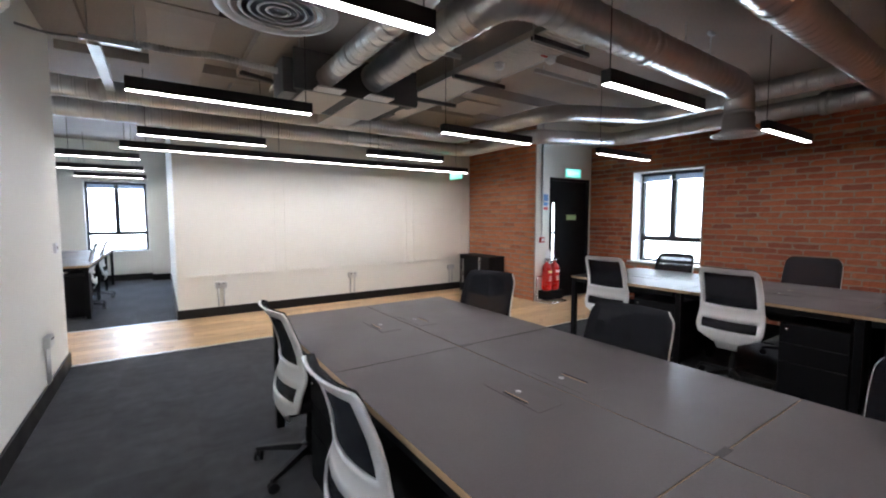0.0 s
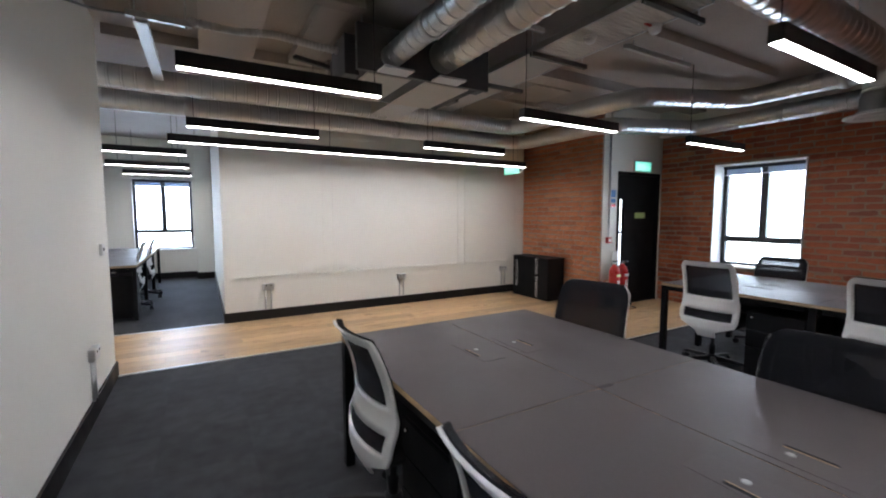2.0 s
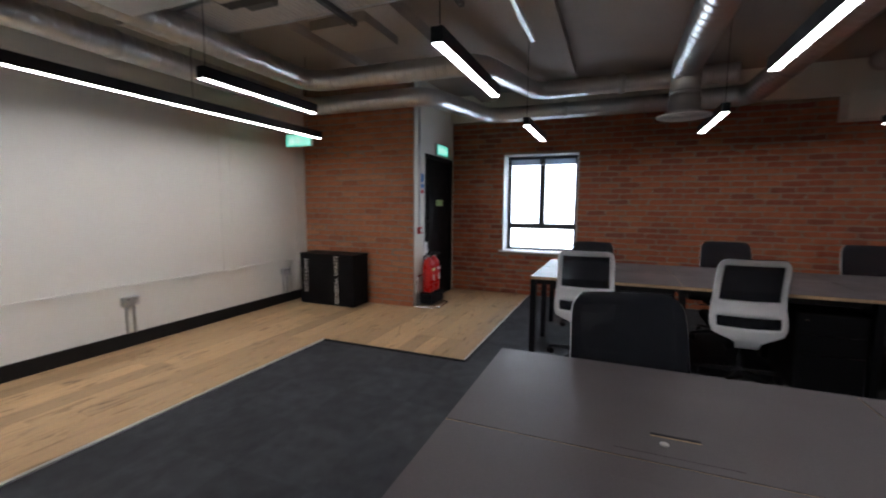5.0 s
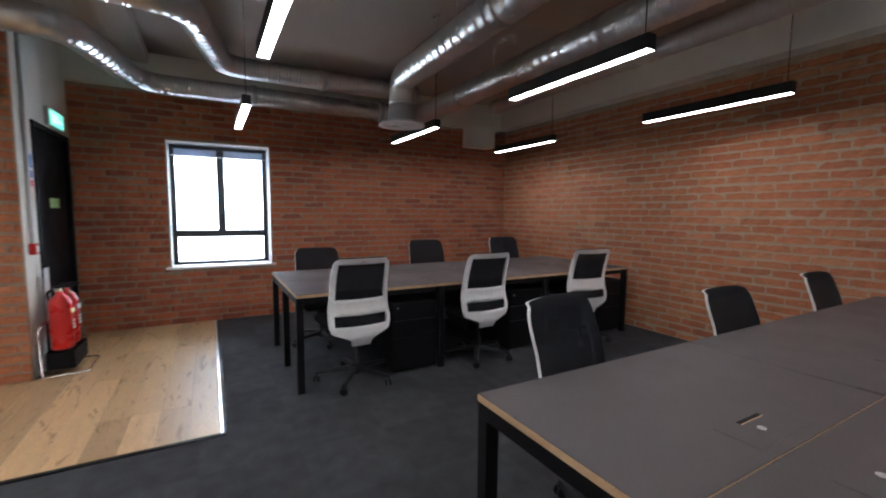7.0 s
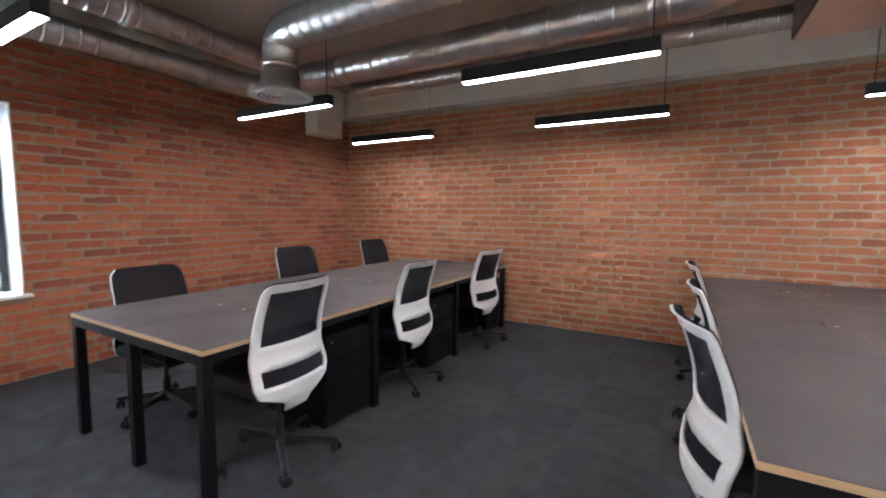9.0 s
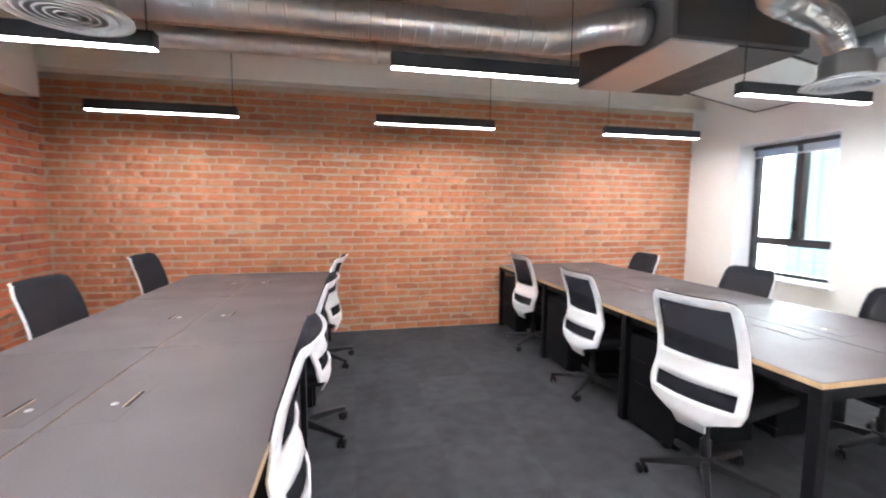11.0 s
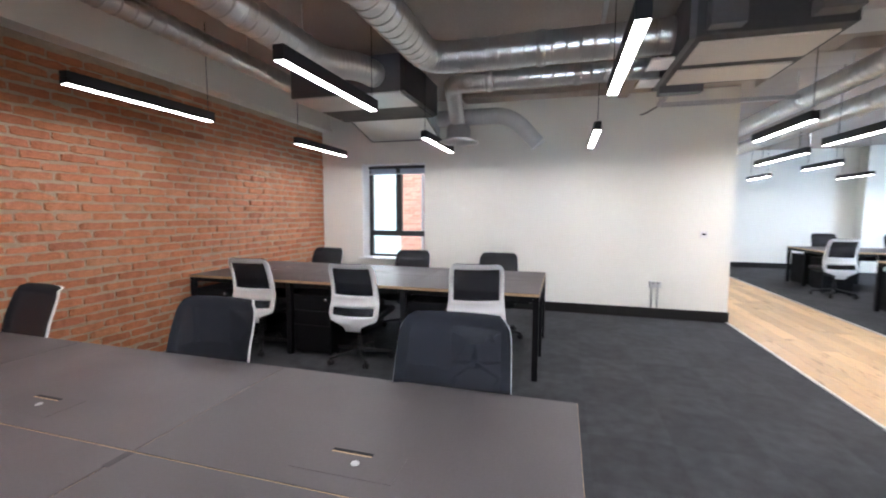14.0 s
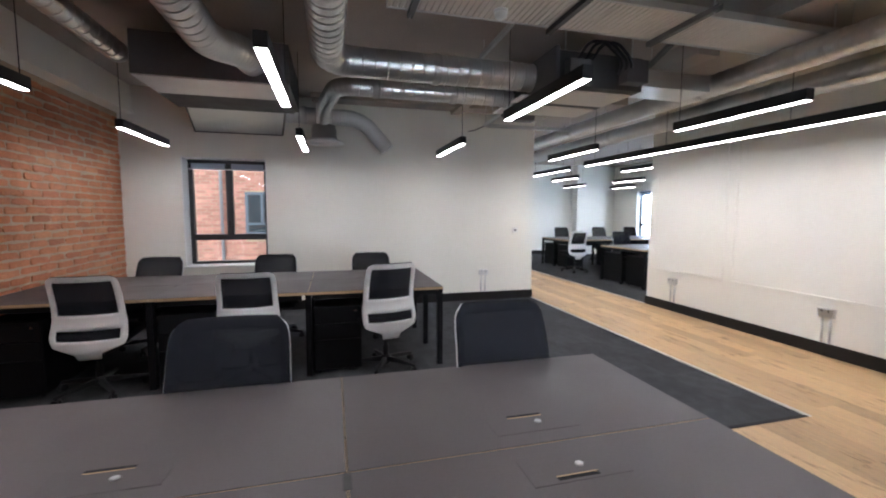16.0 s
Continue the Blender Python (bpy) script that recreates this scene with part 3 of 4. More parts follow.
def round_diffuser(x, y, z, label):
    t = thing("round_diffuser", label, "air diffuser", "round ceiling diffusers", pose(x, y, z))
    part("neck", lathe([(0.128, 0.20), (0.130, 0.17), (0.140, 0.16), (0.140, 0.06), (0.16, 0.05), (0.165, 0.02)], 28), GALVD, t, "galvanised neck", True)
    part("flange", lathe([(0.165, 0.018), (0.235, 0.012), (0.238, 0.0), (0.205, -0.004), (0.195, 0.006)], 32), WHITEP, t, "white flange ring", True)
    for k in range(5):
        r = 0.185 - k * 0.034
        part("cone", lathe([(r, -0.002), (r - 0.010, -0.006), (r - 0.030, 0.016), (r - 0.026, 0.020)], 28), WHITEP, t, smooth=True)
    return t


round_diffuser(4.69, 1.64, 2.225, "round white cone diffuser hanging below a duct")
round_diffuser(0.28, 1.58, 2.235, "round white cone diffuser hanging below a duct")

plenum = thing("plenum_box", "grey sheet-metal plenum box with a dark underside", "plenum")
part("casing", box(0.22, 1.36, 0.05, 1.26, 2.575, 2.93, bevel=0.006), PLENUM, plenum)
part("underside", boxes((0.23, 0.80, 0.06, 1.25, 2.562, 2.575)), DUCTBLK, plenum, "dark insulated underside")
part("underside", boxes((0.80, 1.35, 0.06, 1.25, 2.562, 2.575)), GALVD, plenum)
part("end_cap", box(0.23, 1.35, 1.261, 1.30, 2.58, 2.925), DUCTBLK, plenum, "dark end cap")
bm = bmesh.new()
pts = [(0.21, 0.12, 2.58), (0.21, 1.15, 2.58), (0.21, 1.15, 2.90), (0.21, 0.12, 2.90), (-0.89, -0.10, 2.50), (-0.89, 1.0, 2.50), (-0.89, 1.0, 2.78), (-0.89, -0.10, 2.78)]
vs = [bm.verts.new(p) for p in pts]
for f in ((0, 1, 2, 3), (4, 7, 6, 5), (0, 4, 5, 1), (1, 5, 6, 2), (2, 6, 7, 3), (3, 7, 4, 0)):
    bm.faces.new([vs[i] for i in f])
bmesh.ops.recalc_face_normals(bm, faces=bm.faces)
part("tapered_duct", bm, GALVD, plenum, "tapered sheet-metal duct to the wall")
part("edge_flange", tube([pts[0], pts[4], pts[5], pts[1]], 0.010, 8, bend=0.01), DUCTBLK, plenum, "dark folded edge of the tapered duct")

part("foil_end", moved(lathe([(0.112, 0.0), (0.114, 0.02), (0.10, 0.024)], 22), -0.805, 2.455, 2.335, 35, 0, 12), SILLM, bpy.data.objects["wall_duct"], "white sealed duct end", True)

fcu = thing("fan_coil_unit", "ceiling fan coil unit with pale panels and black hoses", "air unit")
part("casing", box(0.90, 2.05, 3.60, 4.48, 2.56, 2.86, bevel=0.004), DUCTBLK, fcu, "dark insulated casing")
part("panel", box(0.98, 1.36, 3.66, 4.44, 2.545, 2.559), PANEL, fcu, "pale bottom panel")
part("panel", box(1.50, 1.94, 3.66, 4.44, 2.545, 2.559), PANEL, fcu, "pale bottom panel")
part("flange", box(0.86, 2.09, 3.56, 3.60, 2.53, 2.88, bevel=0.003), PLENUM, fcu)
for x in (1.02, 1.50):
    part("lip", box(x, x + 0.25, 3.40, 3.555, 2.525, 2.54), SILLM, fcu, "white sealing lip")
part("control_box", box(2.06, 2.16, 3.66, 3.86, 2.58, 2.76, bevel=0.004), PLENUM, fcu, "dull grey control box")
part("control_box", box(2.06, 2.18, 4.22, 4.44, 2.60, 2.80, bevel=0.004), PLENUM, fcu, "dull grey control box")
part("valve_box", box(0.78, 0.895, 3.62, 3.98, 2.50, 2.80, bevel=0.004), PLENUM, fcu, "dull metal valve box")
for k in range(3):
    part("hose", tube([(2.06, 3.80 + k * 0.07, 2.80), (2.17, 3.82 + k * 0.07, 2.90), (2.27, 3.90 + k * 0.07, 2.88), (2.25, 4.12 + k * 0.05, 2.74), (2.06, 4.22 + k * 0.05, 2.70)], 0.014, 10, bend=0.10), BLACKP, fcu, "black insulated hose", True)
part("outlet", box(1.62, 2.0, 4.48, 5.33, 2.63, 2.79, bevel=0.006), GALV, fcu, "foil-wrapped outlet duct")
for x in (0.95, 2.0):
    for y in (3.7, 4.4):
        part("hanger_rod", tube([(x, y, 2.86), (x, y, CEIL)], 0.006, 6), GALVD, fcu)

tray = thing("cable_tray", "wide galvanised cable tray on steel channels", "cable tray")
TX0, TX1, TZ = 2.40, 2.90, 2.865
prof = bmesh.new()
line = []
for k in range(92):
    y = 2.05 + k * 0.045
    line += [(y, TZ), (y + 0.024, TZ), (y + 0.028, TZ + 0.007), (y + 0.041, TZ + 0.007)]
prev = None
for y, z in line:
    cur = [prof.verts.new((x, y, zz)) for x, zz in ((TX0 + 0.02, z), (TX1 - 0.02, z), (TX1 - 0.02, z + 0.003), (TX0 + 0.02, z + 0.003))]
    if prev:
        for i in range(4):
            prof.faces.new((prev[i], prev[(i + 1) % 4], cur[(i + 1) % 4], cur[i]))
    prev = cur
bmesh.ops.recalc_face_normals(prof, faces=prof.faces)
part("tray_floor", prof, PANEL, tray, "pale ribbed tray floor")
part("tray_side", boxes((TX0, TX0 + 0.02, 2.05, 6.19, TZ - 0.004, TZ + 0.05)), GALVD, tray)
part("tray_side", boxes((TX1 - 0.02, TX1, 2.05, 6.19, TZ - 0.004, TZ + 0.05)), GALVD, tray)
# channels take the dark steel: shade on their undersides is put into the colour
for y in (2.22, 3.32, 4.25, 5.58):
    ch = part("channel", boxes((TX0 - 0.02, TX1 + 0.17, y - 0.02, y + 0.02, TZ - 0.046, TZ - 0.042), (TX0 - 0.02, TX1 + 0.17, y - 0.02, y - 0.017, TZ - 0.042, TZ - 0.006), (TX0 - 0.02, TX1 + 0.17, y + 0.017, y + 0.02, TZ - 0.042, TZ - 0.006)), PLENUM, tray, "slotted steel channel with its underside shade in the colour")
    for x in (TX0 - 0.01, TX1 + 0.12):
        part("rod", tube([(x, y, TZ - 0.05), (x, y, CEIL)], 0.005, 6), GALVD, ch)
for x, y, lab in ((2.86, 2.46, "white smoke detector with red collar under the tray"), (2.58, 2.84, "small white detector under the tray")):
    t = thing("smoke_detector", lab, "smoke detector", "detectors", pose(x, y, TZ - 0.004))
    part("base", lathe([(0.05, 0.0), (0.052, -0.012), (0.046, -0.02)], 20), WHITEP, t, smooth=True)
    part("head", lathe([(0.046, -0.02), (0.044, -0.045), (0.026, -0.06)], 20), WHITEP, t, smooth=True)
    if "red" in lab:
        part("tag", box(-0.12, -0.05, -0.01, 0.01, -0.016, -0.008), REDP, t, "red cable tag")

strut = thing("steel_strut", "galvanised slotted strut under the ceiling", "strut")
part("channel", boxes((-0.56, -0.48, 3.92, 5.38, 2.70, 2.704), (-0.56, -0.556, 3.92, 5.38, 2.704, 2.74), (-0.484, -0.48, 3.92, 5.38, 2.704, 2.74)), GALVD, strut)
part("channel", boxes((-0.60, -0.22, 3.88, 3.92, 2.72, 2.76)), GALV, strut)
for x, y in ((-0.55, 3.9), (-0.26, 3.9), (-0.52, 5.3)):
    part("rod", tube([(x, y, 2.70), (x, y, CEIL)], 0.005, 6), GALVD, strut)
flex = thing("flexible_conduit", "sagging foil flexible conduit to the fan unit", "conduit")
part("sleeve", tube([(-0.24, 3.90, 2.76), (0.05, 3.86, 2.74), (0.30, 3.84, 2.765), (0.55, 3.80, 2.73), (0.79, 3.80, 2.72)], 0.026, 12, 0.004, 0.03, 0.08), GALV, flex, smooth=True)
wire = thing("ceiling_cable", "grey cable strung along the ceiling edge", "cable")
part("wire", tube([(-0.91, 3.75, 2.70), (-0.75, 3.78, 2.68), (-0.60, 3.90, 2.73)], 0.009, 8, bend=0.06), CABLE, wire, smooth=True)

# soffit boards and downstands, one object each
for k, (x0, x1, y0, y1, z0, material, lab) in enumerate((
        (-0.18, 0.28, 2.3, 5.72, 2.94, BOARD, "pale boarded strip under the soffit"),
        (0.62, 0.86, 2.1, 6.2, 2.97, BOARD, "pale boarded strip under the soffit"),
        (-0.90, 6.3, 5.02, 5.22, 2.95, CEILING, "brown-grey downstand across the ceiling"),
        (3.05, 6.3, 3.92, 4.16, 2.93, CEILING, "brown-grey downstand across the ceiling"),
        (3.05, 5.5, 2.72, 2.84, 2.96, CEILING, "brown-grey downstand across the ceiling"),
        (3.3, 3.9, 4.3, 4.9, 2.96, BOARD, "pale ceiling board"),
        (1.0, 2.2, 4.95, 5.2, 2.90, BOARD, "pale ceiling board"),
        (-0.90, 0.9, 3.45, 3.58, 2.93, CEILING, "brown-grey downstand across the ceiling"),
        (-0.915, -0.62, 1.4, 4.86, 2.985, CEILING, "brown-grey edge downstand over the white wall"))):
    solid("soffit_%d" % (k + 1), box(x0, x1, y0, y1, z0, CEIL - 0.001 * (k % 3 + 1) + 0.004, bevel=0.003), material, lab, "soffit board")

# slim rails on rods under the soffit, and a beam clamp with its rod
def ceiling_rail(x0, x1, y0, y1, z, w, material, label):
    t = thing("ceiling_rail", label, "service rail", "rails under the ceiling")
    bm = boxes((0, math.hypot(x1 - x0, y1 - y0), -w / 2, w / 2, 0, 0.004), (0, math.hypot(x1 - x0, y1 - y0), -w / 2, -w / 2 + 0.004, 0.004, 0.04), (0, math.hypot(x1 - x0, y1 - y0), w / 2 - 0.004, w / 2, 0.004, 0.04))
    part("channel", moved(bm, x0, y0, z, 0, 0, math.degrees(math.atan2(y1 - y0, x1 - x0))), material, t)
    for k in (0.12, 0.88):
        x, y = x0 + (x1 - x0) * k, y0 + (y1 - y0) * k
        part("rod", tube([(x, y, z + 0.004), (x, y, CEIL)], 0.005, 6), GALVD, t)
    return t


ceiling_rail(3.25, 4.28, 3.02, 3.02, 2.955, 0.035, GALVD, "slim galvanised rail under the soffit")
ceiling_rail(3.46, 4.44, 4.06, 3.96, 2.94, 0.04, GALVD, "slim galvanised rail under the soffit")
ceiling_rail(1.52, 2.28, 3.07, 3.06, 2.90, 0.03, GALVD, "slim galvanised rail beside the cable tray")
ceiling_rail(0.60, 1.38, 4.61, 4.90, 2.88, 0.04, PLENUM, "dark steel rail near the fan coil unit")
ceiling_rail(1.80, 2.33, 4.76, 4.54, 2.88, 0.04, PLENUM, "dark steel rail near the fan coil unit")
clamp = thing("beam_clamp", "small galvanised clamp with a hanging threaded rod", "clamp")
part("plate", box(3.95, 4.03, 1.60, 1.63, 3.02, CEIL, bevel=0.002), GALVD, clamp)
part("rod", tube([(3.985, 1.615, 2.845), (3.985, 1.615, 3.02)], 0.006, 8), GALVD, clamp)

# ---- lamps ----
def linear_lamp(x0, x1, y, z, label, group, cables):
    t = thing("linear_lamp", label, "pendant lamp", group, pose((x0 + x1) / 2, y, z))
    h = (x1 - x0) / 2
    hm = box(-h, h, -0.034, 0.034, 0.012, 0.082)
    for d in ((-h, h, -0.034, -0.030, 0, 0.012), (-h, h, 0.030, 0.034, 0, 0.012), (-h, -h + 0.004, -0.030, 0.030, 0, 0.012), (h - 0.004, h, -0.030, 0.030, 0, 0.012)):
        add_box(hm, *d)
    part("housing", hm, LAMPM, t)
    part("diffuser", box(-h + 0.004, h - 0.004, -0.030, 0.030, 0.001, 0.0115), DIFF, t, "glowing white diffuser")
    for c in cables:
        part("cable", tube([(c * h, 0, 0.08), (c * h, 0, CEIL - z)], 0.0032, 6), BLACKP, t)
    return t


for y in (-0.25, 1.34, 3.105, 4.84):
    for x0 in (-0.305, 2.10, 4.47):
        if y > 4 and x0 > 4:
            continue
        linear_lamp(x0, x0 + 1.17, y, 2.205, "slim black linear pendant lamp, switched on", "linear pendants", (0.93,) if x0 < 0 else (-0.93,))
linear_lamp(-0.49, 4.275, 5.58, 2.165, "very long slim black linear lamp, switched on", "linear pendants", (-0.9, -0.3, 0.3, 0.9))
for y in (7.02, 8.78, 10.48):
    for x0 in (-1.5, -4.1, -6.5):
        linear_lamp(x0, x0 + 1.14, y, 2.205, "slim black linear pendant lamp, switched on", "next office pendants", (-0.72, 0.72))
linear_lamp(-3.0, -1.45, 5.87, 2.205, "slim black linear pendant lamp, switched on", "next office pendants", (-0.72, 0.72))

# ---- desks ----
def desk_bank(x0, x1, y0, n, label, shift=0.0):
    """Two rows of n desks back to back; 1.2 m a desk."""
    t = thing("desk_bank", label, "desk bank", "desk banks")
    mid, top, th = (x0 + x1) / 2, 0.742, 0.025
    for i in range(n):
        a, b = y0 + i * 1.2 + 0.0015, y0 + (i + 1) * 1.2 - 0.0015
        for sx0, sx1, sgn in ((x0, mid - 0.002, -1), (mid + 0.002, x1, 1)):
            tp = part("tabletop", box(sx0, sx1, a, b, top - th, top - 0.0025), PLY, t, "plywood desktop with bare edge")
            part("surface", box(sx0 + 0.001, sx1 - 0.001, a + 0.001, b - 0.001, top - 0.0025, top), LINO, tp, "brown-grey linoleum surface")
            cx, cy = mid + shift + sgn * 0.125, (a + b) / 2
            fl = part("cable_flap", boxes((cx - 0.06, cx + 0.06, cy - 0.145, cy + 0.145, top, top + 0.0014)), LINO, tp, "flush cable flap")
            e = cx + sgn * 0.036
            part("slot", boxes((*sorted((e - sgn * 0.004, e)), cy - 0.07, cy + 0.05, top + 0.0014, top + 0.0022)), PLY, fl, "bare plywood finger slot")
            part("slot_hole", boxes((*sorted((e, e + sgn * 0.013)), cy - 0.07, cy + 0.05, top + 0.0014, top + 0.0022)), BLACKM, fl, "dark finger slot")
            part("button", moved(lathe([(0.0115, 0.0), (0.0115, 0.002), (0.008, 0.003)], 16), cx - sgn * 0.004, cy + 0.02, top + 0.0014), STUD, fl, "white round stud", True)
    for i in range(1, n):
        part("joint_notch", boxes((mid + 0.004, mid + 0.075, y0 + i * 1.2 - 0.011, y0 + i * 1.2 + 0.011, top + 0.0002, top + 0.0012)), DUCTBLK, t, "dark notch where desktops meet")
    for i in range(n + 1):
        y = y0 + i * 1.2
        y = y + 0.026 if i == 0 else (y - 0.026 if i == n else y)
        for x in (x0 + 0.03, mid, x1 - 0.03):
            part("leg", box(x - 0.025, x + 0.025, y - 0.025, y + 0.025, 0, top - th - 0.05, bevel=0.002), BLACKM, t, "black steel leg")
        part("rail", box(x0 + 0.005, x1 - 0.005, y - 0.025, y + 0.025, top - th - 0.05, top - th, bevel=0.002), BLACKM, t, "black steel cross rail")
    for x in (x0 + 0.03, x1 - 0.03):
        for i in range(n):
            part("rail", box(x - 0.015, x + 0.015, y0 + i * 1.2 + 0.053, y0 + (i + 1) * 1.2 - 0.053, top - th - 0.045, top - th, bevel=0.002), BLACKM, t, "black steel side rail")
    for i in range(n):
        part("cable_tray", boxes((mid - 0.12, mid + 0.12, y0 + i * 1.2 + 0.12, y0 + (i + 1) * 1.2 - 0.12, 0.54, 0.545), (mid - 0.12, mid - 0.115, y0 + i * 1.2 + 0.12, y0 + (i + 1) * 1.2 - 0.12, 0.545, 0.66), (mid + 0.115, mid + 0.12, y0 + i * 1.2 + 0.12, y0 + (i + 1) * 1.2 - 0.12, 0.545, 0.66)), BLACKM, t, "black metal cable tray")
    return t


def pedestal(x0, x1, y0, front):
    """A black three-drawer pedestal whose drawers face front (+1 or -1 along x)."""
    t = thing("drawer_pedestal", "black steel drawer pedestal under a desk", "pedestal", "drawer pedestals")
    part("body", box(x0, x1, y0, y0 + 0.41, 0.03, 0.60, bevel=0.003), BLACKM, t)
    f = x1 if front > 0 else x0
    for k, (z0, z1) in enumerate(((0.035, 0.30), (0.305, 0.445), (0.45, 0.595))):
        d = part("drawer", box(*sorted((f + front * 0.001, f + front * 0.02)), y0 + 0.004, y0 + 0.406, z0, z1, bevel=0.003), BLACKM, t)
        if k == 2:
            part("lock", moved(lathe([(0.011, 0.0), (0.011, 0.008), (0.007, 0.011)], 12, "x"), f + front * 0.02, y0 + 0.36, 0.555, 0, 0, 0 if front > 0 else 180), CHROME, d, "chrome lock", True)
    for x in (x0 + 0.05, x1 - 0.05):
        for y in (y0 + 0.05, y0 + 0.36):
            part("foot", moved(lathe([(0.018, 0), (0.018, 0.03)], 10), x, y, 0), BLACKP, t)
    return t


A0, A1, AY = 0.43, 1.76, -0.96
B0, B1, BY = 3.735, 5.065, -0.72
desk_bank(A0, A1, AY, 3, "six grey-topped plywood desks on black steel legs", -0.03)
desk_bank(B0, B1, BY, 3, "six grey-topped plywood desks on black steel legs")
for x0, x1, y0 in ((A0, A1, AY), (B0, B1, BY)):
    for i in range(3):
        pedestal(x0 + 0.05, x0 + 0.58, y0 + i * 1.2 + (0.06 if i == 0 else 0.04), -1)
        pedestal(x1 - 0.58, x1 - 0.05, y0 + i * 1.2 + (0.06 if i == 0 else 0.04), 1)


# ---- chairs ----
def half_width(v):
    pts = ((0.318, 0.072), (0.368, 0.084), (0.388, 0.120), (0.43, 0.226), (0.49, 0.250), (0.58, 0.245), (0.70, 0.232), (0.90, 0.227), (0.950, 0.222), (0.970, 0.214), (0.985, 0.201), (1.0, 0.174))
    for (a, p), (b, q) in zip(pts, pts[1:]):
        if v <= b:
            return p + (q - p) * max(0, (v - a) / (b - a))
    return pts[-1][1]


def back_y(u, v):
    """How far forward the back lies at a height: hollow, bowed in at the waist and leaning out at the top."""
    k = ((0.30, -0.19), (0.40, -0.235), (0.50, -0.235), (0.62, -0.195), (0.75, -0.208), (1.0, -0.280))
    for (a, p), (b, q) in zip(k, k[1:]):
        if v <= b:
            s = (v - a) / (b - a)
            s = s * s * (3 - 2 * s) * 0.4 + s * 0.6
            return p + (q - p) * s + 0.055 * (u / 0.25) ** 2 - (0.02 if v > 0.99 else 0)
    return k[-1][1] + 0.055 * (u / 0.25) ** 2


def sheet(us, vs, skip, shift, thick, lift=0.0):
    """A curved shell of the chair's back: two layers joined along their edges, without the faces that skip() takes away."""
    bm = bmesh.new()
    layers = []
    for d in (shift, shift + thick):
        g = {}
        for j, v in enumerate(vs):
            for i, u in enumerate(us):
                x = u * half_width(v)
                g[i, j] = bm.verts.new((x, back_y(x, v) + d, v + lift * (v > 0.98)))
        layers.append(g)
    edges = {}
    for j in range(len(vs) - 1):
        for i in range(len(us) - 1):
            if skip((us[i] + us[i + 1]) / 2, (vs[j] + vs[j + 1]) / 2):
                continue
            loop = ((i, j), (i + 1, j), (i + 1, j + 1), (i, j + 1))
            for g in layers:
                bm.faces.new([g[q] for q in loop])
            for q, r in zip(loop, loop[1:] + loop[:1]):
                key = tuple(sorted((q, r)))
                edges[key] = edges.get(key, 0) + 1
    for (q, r), count in edges.items():
        if count == 1:
            bm.faces.new((layers[0][q], layers[0][r], layers[1][r], layers[1][q]))
    bmesh.ops.delete(bm, geom=[v for v in bm.verts if not v.link_faces], context="VERTS")
    bmesh.ops.recalc_face_normals(bm, faces=bm.faces)
    return bm


HUB = -0.07


